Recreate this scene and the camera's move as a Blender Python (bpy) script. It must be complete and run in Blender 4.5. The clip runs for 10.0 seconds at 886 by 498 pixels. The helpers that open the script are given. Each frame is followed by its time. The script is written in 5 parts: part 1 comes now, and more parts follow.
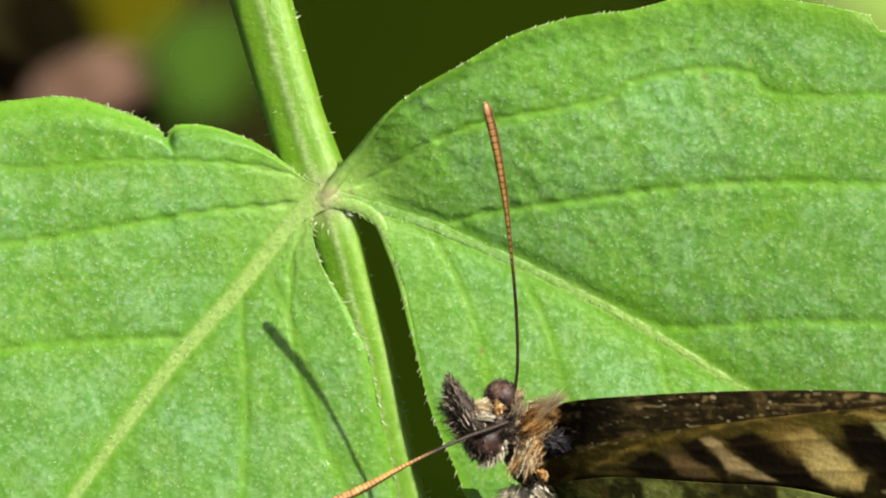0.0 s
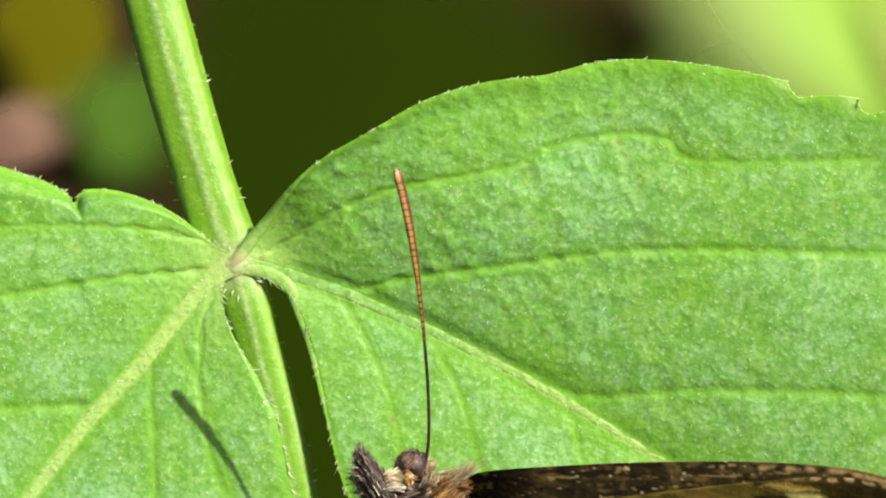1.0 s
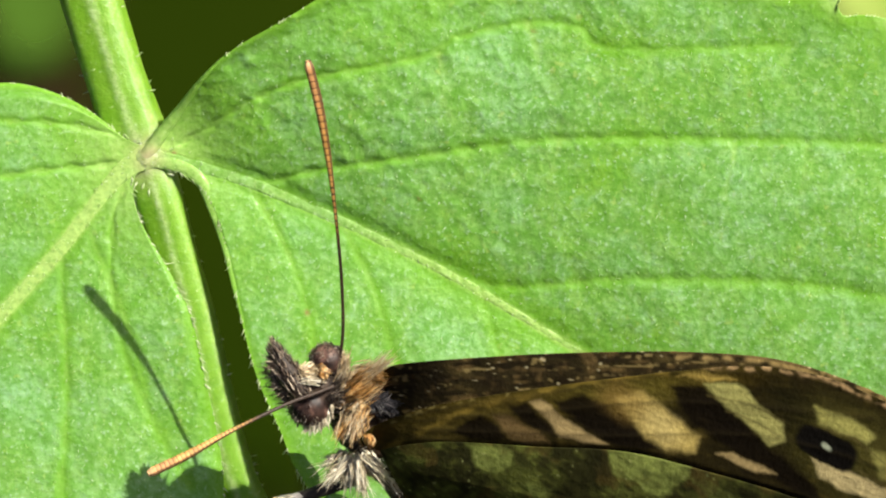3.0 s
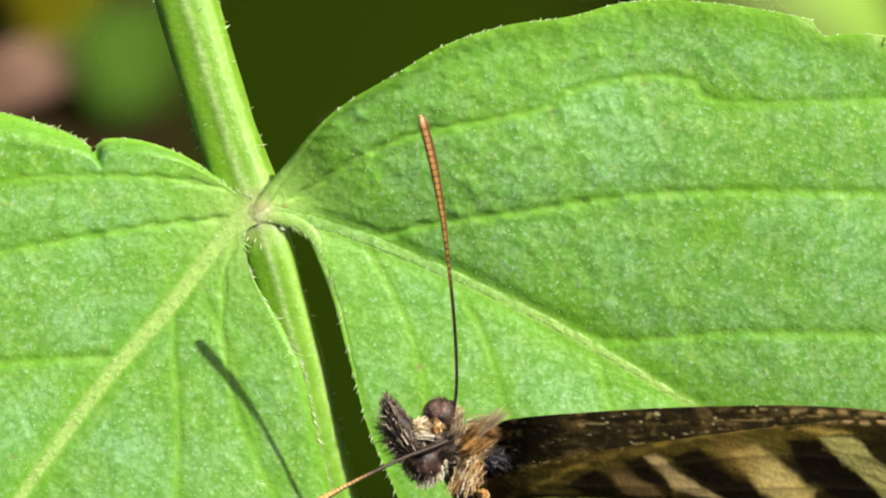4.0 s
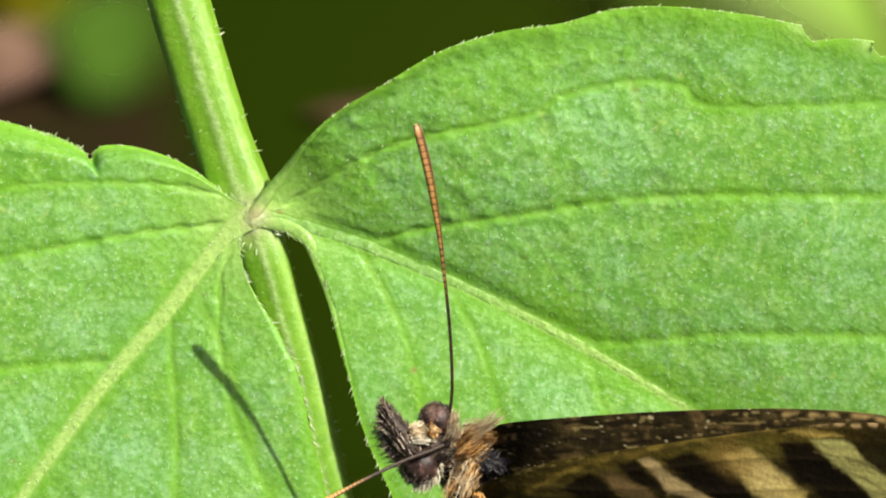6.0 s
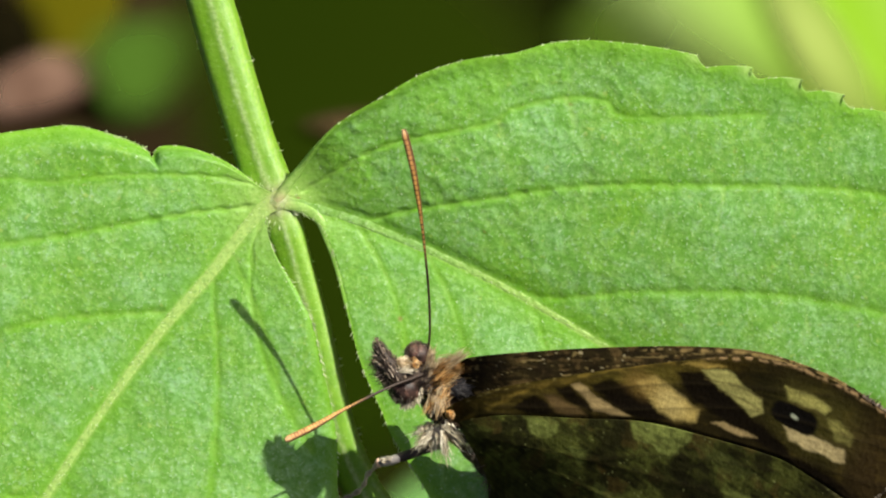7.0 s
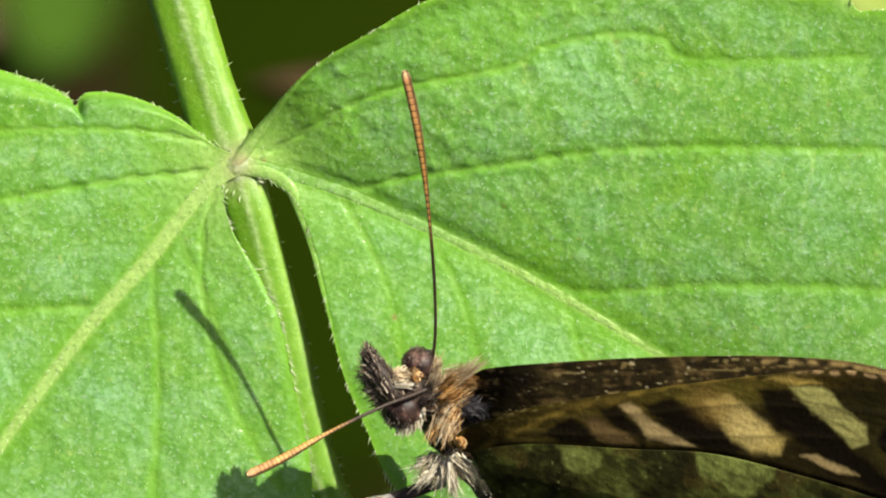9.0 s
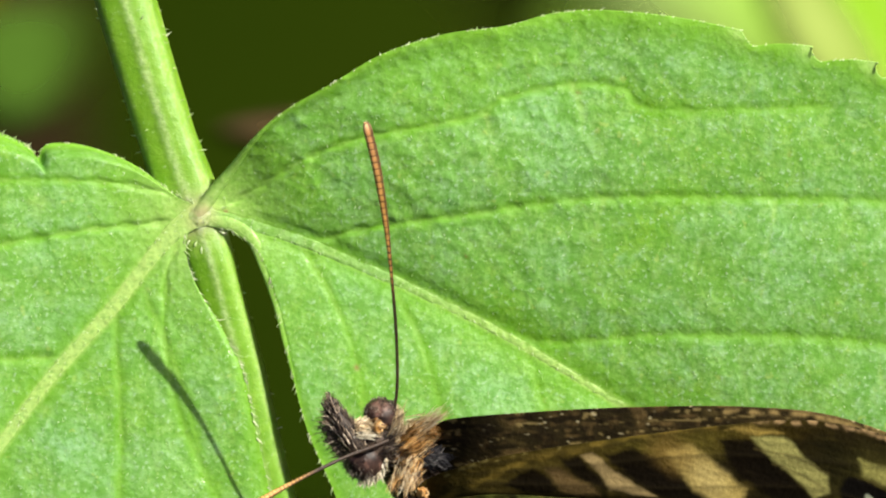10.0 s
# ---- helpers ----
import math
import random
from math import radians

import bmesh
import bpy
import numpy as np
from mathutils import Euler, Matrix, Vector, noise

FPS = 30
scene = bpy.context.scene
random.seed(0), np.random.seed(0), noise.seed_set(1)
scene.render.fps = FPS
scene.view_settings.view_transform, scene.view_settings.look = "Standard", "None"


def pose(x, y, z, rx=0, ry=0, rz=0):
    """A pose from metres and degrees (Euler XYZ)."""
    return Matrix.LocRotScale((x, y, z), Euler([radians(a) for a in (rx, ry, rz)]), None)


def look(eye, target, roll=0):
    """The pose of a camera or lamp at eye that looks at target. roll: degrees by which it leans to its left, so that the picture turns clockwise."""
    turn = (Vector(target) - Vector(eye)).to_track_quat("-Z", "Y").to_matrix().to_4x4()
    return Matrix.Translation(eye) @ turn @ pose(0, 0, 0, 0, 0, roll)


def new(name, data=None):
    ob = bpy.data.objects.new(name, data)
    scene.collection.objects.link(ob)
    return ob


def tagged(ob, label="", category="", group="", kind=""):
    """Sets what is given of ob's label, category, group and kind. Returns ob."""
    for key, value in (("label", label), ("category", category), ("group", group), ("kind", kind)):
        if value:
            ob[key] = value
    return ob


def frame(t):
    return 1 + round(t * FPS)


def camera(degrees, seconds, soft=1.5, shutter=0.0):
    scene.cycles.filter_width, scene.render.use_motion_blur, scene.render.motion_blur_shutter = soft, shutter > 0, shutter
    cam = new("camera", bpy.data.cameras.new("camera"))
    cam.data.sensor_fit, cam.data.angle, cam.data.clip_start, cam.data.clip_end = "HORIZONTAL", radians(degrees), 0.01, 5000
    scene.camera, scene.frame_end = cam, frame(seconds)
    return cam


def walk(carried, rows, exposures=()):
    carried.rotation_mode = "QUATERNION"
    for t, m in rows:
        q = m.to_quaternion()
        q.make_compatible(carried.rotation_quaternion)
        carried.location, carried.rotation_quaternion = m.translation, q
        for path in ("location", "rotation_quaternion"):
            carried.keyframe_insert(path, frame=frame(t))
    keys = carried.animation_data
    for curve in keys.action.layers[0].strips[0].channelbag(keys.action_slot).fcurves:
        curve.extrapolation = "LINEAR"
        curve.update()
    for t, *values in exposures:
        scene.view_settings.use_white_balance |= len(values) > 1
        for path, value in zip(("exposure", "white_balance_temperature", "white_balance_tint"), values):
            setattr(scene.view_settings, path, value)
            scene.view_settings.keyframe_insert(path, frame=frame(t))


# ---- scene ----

# All plant and insect shapes are given in millimetres in the plane of the leaves (x across, y along the stem, z off the blade);
# LEAF lays that plane into the world: the leaves hang tilted towards the viewer, 0.085 m above the ground.
LEAF = pose(0, 0, 0.085, 40, 0, 0)

# ---- camera ----
cam = camera(10.0, 10.0, soft=2.2)
ROWS = [
    (0, 9.20, -4.03, 193.80, 0.597, 1.686, 0.488),
    (0.2, 9.44, -4.44, 190.88, 0.706, 1.321, 0.574),
    (0.3, 9.26, -4.21, 190.79, 0.916, 1.195, 0.715),
    (0.5, 8.75, -3.60, 190.81, 1.409, 1.075, 0.629),
    (0.7, 9.48, -3.77, 190.94, 1.108, 0.958, 0.826),
    (0.8, 9.73, -3.81, 191.02, 0.961, 0.996, 0.806),
    (1, 10.18, -2.95, 191.29, 1.050, 1.002, 0.632),
    (1.2, 10.37, -2.43, 191.46, 1.229, 0.746, 0.764),
    (1.3, 10.49, -2.13, 191.61, 1.357, 0.602, 0.818),
    (1.5, 10.42, -3.44, 192.06, 0.872, 0.466, 0.744),
    (1.7, 9.92, -4.27, 192.03, 0.442, 0.570, 0.517),
    (1.8, 9.71, -4.18, 192.30, 0.412, 0.629, 0.508),
    (2, 10.17, -3.91, 191.86, 0.383, 0.387, 0.725),
    (2.2, 9.92, -3.83, 192.04, 0.204, -0.009, 0.523),
    (3.3, 10.61, -1.98, 189.24, -0.414, 0.228, -0.192),
    (3.4, 11.10, -1.75, 189.41, -0.279, 0.371, -0.302),
    (3.5, 11.38, -1.30, 189.31, -0.068, 0.671, -0.336),
    (3.7, 10.08, -1.38, 189.49, 0.025, 0.792, -0.249),
    (4, 8.49, -1.79, 189.58, 0.072, 0.785, -0.176),
    (4.2, 8.01, -1.53, 189.54, 0.085, 0.856, -0.189),
    (4.5, 8.18, -0.80, 189.51, 0.223, 0.647, -0.190),
    (4.7, 8.13, -0.98, 189.47, 0.315, 0.594, -0.207),
    (5, 7.57, -1.46, 189.77, 0.375, 0.705, -0.305),
    (5.3, 7.16, -1.60, 190.03, 0.161, 0.597, -0.340),
    (5.5, 7.18, -1.58, 190.44, 0.049, 0.472, -0.389),
    (5.7, 7.52, -0.31, 190.68, -0.046, 0.274, -0.510),
    (6, 7.11, 0.52, 191.63, -0.571, 0.287, -0.472),
    (6.1, 7.13, -0.89, 195.42, -0.243, 0.346, -0.561),
    (6.2, 7.36, -2.41, 200.44, 0.042, 0.331, -0.485),
    (7.3, 4.95, 0.19, 268.34, -0.532, -0.472, -0.315),
    (7.5, 3.49, 0.17, 278.49, -0.660, -0.701, -0.297),
    (7.7, 3.37, -0.79, 285.29, -0.463, -0.740, -0.223),
    (8, 3.01, -2.46, 289.98, -0.307, -0.754, -0.219),
    (8.2, 2.66, -2.57, 286.52, -0.313, -0.814, -0.107),
    (8.3, 2.36, -2.65, 271.14, -0.344, -0.826, -0.148),
    (8.5, 1.99, -2.79, 236.18, -0.355, -0.897, -0.140),
    (8.7, 2.32, -2.14, 213.25, -0.213, -0.881, 0.004),
    (8.8, 2.64, -2.13, 202.92, -0.278, -0.936, 0.133),
    (9, 3.19, -2.06, 193.72, -0.380, -1.083, 0.073),
    (9.2, 2.87, -1.47, 193.38, -0.175, -0.958, 0.114),
    (9.5, 2.73, -1.68, 193.15, -0.265, -0.961, 0.116),
    (9.7, 3.09, -1.13, 193.49, 0.023, -1.150, 0.014),
    (10, 3.42, -1.51, 193.97, 0.030, -1.445, -0.038),
]
walk(cam, [(t, LEAF @ pose(x / 1000, y / 1000, z / 1000, rx, ry, rz)) for t, x, y, z, rx, ry, rz in ROWS],
     exposures=[(0, 0.58), (0.3, 0.87), (1.2, 0.83), (2, 0.85), (3.5, 0.82), (4.5, 0.76), (5.5, 0.74), (6, 0.78), (7.3, 0.58), (8, 0.54), (8.5, 0.51), (8.7, 0.60), (9.2, 0.75), (10, 0.80)])

# ---- light ----
SUN = (LEAF.to_3x3() @ Vector((0.917, 0.872, 1.0))).normalized()
world = bpy.data.worlds.new("sky")
scene.world = world
world.use_nodes = True
sky = world.node_tree.nodes.new("ShaderNodeTexSky")
sky.sky_type, sky.sun_disc, sky.dust_density, sky.ozone_density = "NISHITA", False, 5.0, 0.0
sky.air_density = 0.6
sky.sun_elevation, sky.sun_rotation = math.asin(SUN.z), math.atan2(SUN.x, SUN.y)
world.node_tree.links.new(sky.outputs[0], world.node_tree.nodes["Background"].inputs[0])
world.node_tree.nodes["Background"].inputs[1].default_value = 0.056
sun = new("sun", bpy.data.lights.new("sun", "SUN"))
sun.data.energy, sun.data.angle, sun.data.color = 4.8, radians(0.53), (1.0, 0.95, 0.84)
sun.matrix_world = look(SUN * 3, (0, 0, 0))


# ---- materials ----
def material(name):
    m = bpy.data.materials.new(name)
    m.use_nodes = True
    return m, m.node_tree.nodes, m.node_tree.links, m.node_tree.nodes["Principled BSDF"]


def noise_node(n, l, scale, detail=3.0, rough=0.55, coords="Object"):
    tc = n.new("ShaderNodeTexCoord")
    nz = n.new("ShaderNodeTexNoise")
    nz.inputs["Scale"].default_value, nz.inputs["Detail"].default_value, nz.inputs["Roughness"].default_value = scale, detail, rough
    l.new(tc.outputs[coords], nz.inputs["Vector"])
    return nz.outputs["Fac"]


def ramp(n, l, fac, stops):
    r = n.new("ShaderNodeValToRGB")
    e = r.color_ramp.elements
    while len(e) < len(stops):
        e.new(0.5)
    for el, (p, c) in zip(e, stops):
        el.position, el.color = p, (*c, 1)
    l.new(fac, r.inputs[0])
    return r.outputs[0]


def mix(n, l, fac, a, b, mode="MIX"):
    m = n.new("ShaderNodeMix")
    m.data_type, m.blend_type = "RGBA", mode
    for sock, v in ((m.inputs[0], fac), (m.inputs[6], a), (m.inputs[7], b)):
        if isinstance(v, bpy.types.NodeSocket):
            l.new(v, sock)
        else:
            sock.default_value = v if isinstance(v, float) else (*v, 1)
    return m.outputs[2]


def attribute(n, name):
    a = n.new("ShaderNodeAttribute")
    a.attribute_name = name
    return a


def bump(n, l, bsdf, heights, distance=0.0001):
    """Bumps from several (height, strength) pairs, one upon the other."""
    last = None
    for h, s in heights:
        b = n.new("ShaderNodeBump")
        b.inputs["Strength"].default_value, b.inputs["Distance"].default_value = s, distance
        l.new(h, b.inputs["Height"])
        if last:
            l.new(last, b.inputs["Normal"])
        last = b.outputs[0]
    l.new(last, bsdf.inputs["Normal"])
    return last


def see_through(m, n, l, bsdf, colour, amount):
    """Lets light pass through thin tissue."""
    tr, mx = n.new("ShaderNodeBsdfTranslucent"), n.new("ShaderNodeMixShader")
    if isinstance(colour, bpy.types.NodeSocket):
        l.new(colour, tr.inputs[0])
    else:
        tr.inputs[0].default_value = (*colour, 1)
    mx.inputs[0].default_value = amount
    l.new(bsdf.outputs[0], mx.inputs[1])
    l.new(tr.outputs[0], mx.inputs[2])
    l.new(mx.outputs[0], n["Material Output"].inputs[0])


def crinkle_node(n, l, scale, smooth, shift, shift_scale):
    """Rounded little fields between fine sunken veinlets: distance from each field's middle, unevenly shaped."""
    tc = n.new("ShaderNodeTexCoord")
    nz = n.new("ShaderNodeTexNoise")
    nz.inputs["Scale"].default_value, nz.inputs["Detail"].default_value = shift_scale, 2.0
    l.new(tc.outputs["Object"], nz.inputs["Vector"])
    add = n.new("ShaderNodeVectorMath")
    add.operation = "MULTIPLY_ADD"
    l.new(nz.outputs["Color"], add.inputs[0])
    add.inputs[1].default_value = (shift,) * 3
    l.new(tc.outputs["Object"], add.inputs[2])
    v = n.new("ShaderNodeTexVoronoi")
    v.feature = "SMOOTH_F1"
    v.inputs["Scale"].default_value, v.inputs["Smoothness"].default_value = scale, smooth
    l.new(add.outputs[0], v.inputs["Vector"])
    return v.outputs["Distance"]


def leaf_material():
    m, n, l, b = material("leaf_blade")
    patches = noise_node(n, l, 240, 5, 0.65)
    blotch = noise_node(n, l, 1100, 4, 0.65)
    cells = crinkle_node(n, l, 2300, 0.35, 0.0006, 1500)
    grains = noise_node(n, l, 5600, 3, 0.6)
    c = ramp(n, l, patches, [(0.32, (0.172, 0.368, 0.030)), (0.5, (0.198, 0.396, 0.090)), (0.68, (0.214, 0.436, 0.156))])
    c = mix(n, l, ramp(n, l, blotch, [(0.34, (0.62, 0.62, 0.62)), (0.52, (0, 0, 0))]), c, (0.108, 0.300, 0.026))
    c = mix(n, l, ramp(n, l, blotch, [(0.54, (0, 0, 0)), (0.72, (0.55, 0.55, 0.55))]), c, (0.235, 0.455, 0.215))
    # darker between the little fields: crevice shade put into the colour
    c = mix(n, l, ramp(n, l, cells, [(0.42, (0, 0, 0)), (0.66, (0.55, 0.55, 0.55))]), c, (0.098, 0.280, 0.024))
    c = mix(n, l, ramp(n, l, grains, [(0.36, (0.6, 0.6, 0.6)), (0.46, (0, 0, 0))]), c, (0.100, 0.285, 0.026))
    c = mix(n, l, ramp(n, l, grains, [(0.58, (0, 0, 0)), (0.68, (0.75, 0.75, 0.75))]), c, (0.330, 0.520, 0.280))
    yellowish = ramp(n, l, noise_node(n, l, 2100, 2, 0.6), [(0.66, (0, 0, 0)), (0.74, (0.55, 0.55, 0.55))])
    c = mix(n, l, yellowish, c, (0.34, 0.47, 0.11))
    # deep green of veins and margins, together with the shade painted into it
    c = mix(n, l, attribute(n, "tone_and_shade").outputs["Fac"], c, (0.135, 0.345, 0.014))
    c = mix(n, l, attribute(n, "rim").outputs["Fac"], c, (0.19, 0.43, 0.030))
    broken = ramp(n, l, grains, [(0.32, (0.5, 0.5, 0.5)), (0.58, (1, 1, 1))])
    c = mix(n, l, mix(n, l, 1.0, attribute(n, "vein").outputs["Fac"], broken, "MULTIPLY"), c, (0.31, 0.50, 0.12))
    c = mix(n, l, mix(n, l, 1.0, attribute(n, "rib").outputs["Fac"], broken, "MULTIPLY"), c, (0.37, 0.55, 0.14))
    c = mix(n, l, attribute(n, "speck").outputs["Fac"], c, (0.22, 0.10, 0.04))
    c = mix(n, l, attribute(n, "node").outputs["Fac"], c, (0.56, 0.48, 0.27))
    l.new(c, b.inputs["Base Color"])
    # waxy: glossier on scattered tiny facets
    glints = noise_node(n, l, 4300, 2, 0.5)
    l.new(ramp(n, l, glints, [(0.50, (0.52, 0.52, 0.52)), (0.64, (0.20, 0.20, 0.20))]), b.inputs["Roughness"])
    b.inputs["Specular IOR Level"].default_value = 0.30
    bump(n, l, b, [(blotch, 0.22), (cells, 0.20), (grains, 0.22)], distance=0.00014)
    see_through(m, n, l, b, c, 0.16)
    return m


def stem_material():
    m, n, l, b = material("stem_skin")
    f = noise_node(n, l, 1300, 5, 0.7)
    fine = noise_node(n, l, 4800, 3, 0.6)
    c = ramp(n, l, f, [(0.3, (0.118, 0.280, 0.009)), (0.5, (0.152, 0.325, 0.016)), (0.7, (0.195, 0.375, 0.036))])
    broken = ramp(n, l, fine, [(0.35, (0.35, 0.35, 0.35)), (0.6, (1, 1, 1))])
    c = mix(n, l, mix(n, l, 1.0, attribute(n, "ridge").outputs["Fac"], broken, "MULTIPLY"), c, (0.44, 0.60, 0.24))
    c = mix(n, l, ramp(n, l, fine, [(0.62, (0, 0, 0)), (0.74, (0.6, 0.6, 0.6))]), c, (0.42, 0.56, 0.26))
    c = mix(n, l, attribute(n, "node").outputs["Fac"], c, (0.55, 0.52, 0.31))
    l.new(c, b.inputs["Base Color"])
    b.inputs["Roughness"].default_value = 0.45
    b.inputs["Specular IOR Level"].default_value = 0.32
    # juicy tissue: light spreads about a millimetre inside it
    b.inputs["Subsurface Weight"].default_value, b.inputs["Subsurface Scale"].default_value = 0.5, 0.0009
    b.inputs["Subsurface Radius"].default_value = (0.8, 1.0, 0.25)
    bump(n, l, b, [(f, 0.4), (fine, 0.2)], distance=0.00014)
    see_through(m, n, l, b, c, 0.10)
    return m


def hair_material(name, stops, rough=0.5, through_light=0.3):
    m, n, l, b = material(name)
    g = n.new("ShaderNodeNewGeometry")
    c = ramp(n, l, g.outputs["Random Per Island"], stops)
    l.new(c, b.inputs["Base Color"])
    b.inputs["Roughness"].default_value = rough
    see_through(m, n, l, b, c, through_light)
    return m


def pattern_material(name, rough, grain, grain_scale, strength, spec=0.3):
    """Colour carried by the mesh, broken up by grain."""
    m, n, l, b = material(name)
    f = noise_node(n, l, grain_scale, 3, 0.7)
    g = ramp(n, l, f, [(0.25, (1 - grain,) * 3), (0.75, (1 + grain,) * 3)])
    c = mix(n, l, 1.0, attribute(n, "pattern").outputs["Color"], g, "MULTIPLY")
    l.new(c, b.inputs["Base Color"])
    b.inputs["Roughness"].default_value, b.inputs["Specular IOR Level"].default_value = rough, spec
    bump(n, l, b, [(f, strength)], distance=0.00008)
    return m


def eye_material():
    m, n, l, b = material("compound_eye")
    tc, v = n.new("ShaderNodeTexCoord"), n.new("ShaderNodeTexVoronoi")
    v.inputs["Scale"].default_value = 16000
    l.new(tc.outputs["Object"], v.inputs["Vector"])
    f = noise_node(n, l, 1500, 3)
    l.new(ramp(n, l, f, [(0.36, (0.010, 0.006, 0.005)), (0.50, (0.045, 0.024, 0.018)), (0.62, (0.16, 0.088, 0.066))]), b.inputs["Base Color"])
    b.inputs["Roughness"].default_value, b.inputs["Specular IOR Level"].default_value = 0.5, 0.25
    bump(n, l, b, [(v.outputs["Distance"], 0.12)], distance=0.00004)
    return m


def soft_material(name, a, c2, scale, rough=0.6):
    """Leaves far behind the plane of focus: their outline fades over a few millimetres."""
    m, n, l, b = material(name)
    c = ramp(n, l, noise_node(n, l, scale, 1, 0.3), [(0.35, a), (0.65, c2)])
    l.new(c, b.inputs["Base Color"])
    b.inputs["Roughness"].default_value = rough
    b.inputs["Specular IOR Level"].default_value = 0.0
    l.new(attribute(n, "cover").outputs["Fac"], b.inputs["Alpha"])
    return m


def ground_material():
    m, n, l, b = material("shade_dark_soil")
    f = noise_node(n, l, 28, 2, 0.4)
    g = noise_node(n, l, 75, 1, 0.3)
    # brown and green held very dark: the undergrowth's shade is in these colours
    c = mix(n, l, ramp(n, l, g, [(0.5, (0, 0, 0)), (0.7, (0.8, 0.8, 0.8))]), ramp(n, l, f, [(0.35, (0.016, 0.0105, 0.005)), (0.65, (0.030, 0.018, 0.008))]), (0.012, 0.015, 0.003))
    l.new(c, b.inputs["Base Color"])
    b.inputs["Roughness"].default_value, b.inputs["Specular IOR Level"].default_value = 1.0, 0.0
    return m


BLADE, STEM = leaf_material(), stem_material()
BRISTLE = hair_material("plant_bristle", [(0.0, (0.30, 0.46, 0.14)), (0.6, (0.46, 0.56, 0.28)), (1.0, (0.66, 0.70, 0.48))], 0.35, 0.12)
DOWN = hair_material("leaf_down", [(0.0, (0.30, 0.50, 0.12)), (0.6, (0.46, 0.62, 0.28)), (1.0, (0.72, 0.80, 0.62))], 0.35, 0.12)
WING = pattern_material("wing_scales", 0.75, 0.20, 5200, 0.55, 0.05)
CHITIN = pattern_material("antenna_rings", 0.5, 0.25, 4000, 0.3, 0.25)
BODY = pattern_material("body_skin", 0.6, 0.4, 3000, 0.6)
EYE = eye_material()
FUR_ORANGE = hair_material("orange_fur", [(0.0, (0.03, 0.014, 0.006)), (0.22, (0.14, 0.06, 0.018)), (0.4, (0.58, 0.29, 0.07)), (0.75, (0.78, 0.46, 0.15)), (1.0, (0.88, 0.74, 0.45))], 0.35, 0.12)
FUR_DARK = hair_material("dark_fur", [(0.0, (0.02, 0.018, 0.018)), (0.6, (0.10, 0.075, 0.06)), (1.0, (0.45, 0.36, 0.26))], 0.45, 0.12)
FUR_PALE = hair_material("pale_fur", [(0.0, (0.14, 0.105, 0.06)), (0.25, (0.46, 0.38, 0.24)), (0.6, (0.72, 0.65, 0.48)), (1.0, (0.86, 0.83, 0.70))], 0.45, 0.12)
FUR_STRAW = hair_material("straw_fur", [(0.0, (0.16, 0.10, 0.05)), (0.3, (0.52, 0.38, 0.20)), (0.75, (0.72, 0.58, 0.36)), (1.0, (0.85, 0.78, 0.60))], 0.4, 0.12)
FUR_PALP = hair_material("palp_fur", [(0.0, (0.014, 0.010, 0.008)), (0.5, (0.06, 0.040, 0.026)), (0.78, (0.26, 0.185, 0.12)), (1.0, (0.60, 0.50, 0.38))], 0.45, 0.12)
FUR_BLACK = hair_material("black_fur", [(0.0, (0.012, 0.012, 0.015)), (0.7, (0.035, 0.033, 0.038)), (1.0, (0.20, 0.18, 0.17))], 0.35, 0.12)
FRINGE = hair_material("wing_fringe", [(0.0, (0.03, 0.02, 0.012)), (0.5, (0.12, 0.08, 0.05)), (1.0, (0.5, 0.42, 0.32))], 0.6)


# ---- shape helpers ----
def curve(points, count):
    """A smooth line through points, evenly stepped along its length."""
    p = np.array(points, float)
    p = np.vstack([2 * p[0] - p[1], p, 2 * p[-1] - p[-2]])
    out = []
    for i in range(1, len(p) - 2):
        t = np.linspace(0, 1, 24, endpoint=False)[:, None]
        a, b, c, d = p[i - 1 : i + 3]
        out.append(0.5 * (2 * b + (c - a) * t + (2 * a - 5 * b + 4 * c - d) * t**2 + (3 * b - a - 3 * c + d) * t**3))
    q = np.vstack([*out, p[-2:-1]])
    s = np.r_[0, np.cumsum(np.linalg.norm(np.diff(q, axis=0), axis=1))]
    at = np.linspace(0, s[-1], count)
    return np.stack([np.interp(at, s, q[:, k]) for k in range(q.shape[1])], 1)


def thing(name, base, label, category, group=""):
    e = tagged(new(name), label, category, group)
    e.empty_display_size = 0.005
    e.matrix_basis = LEAF @ pose(base[0] / 1000, base[1] / 1000, base[2] / 1000)
    e["base"] = [float(v) for v in base]
    return e


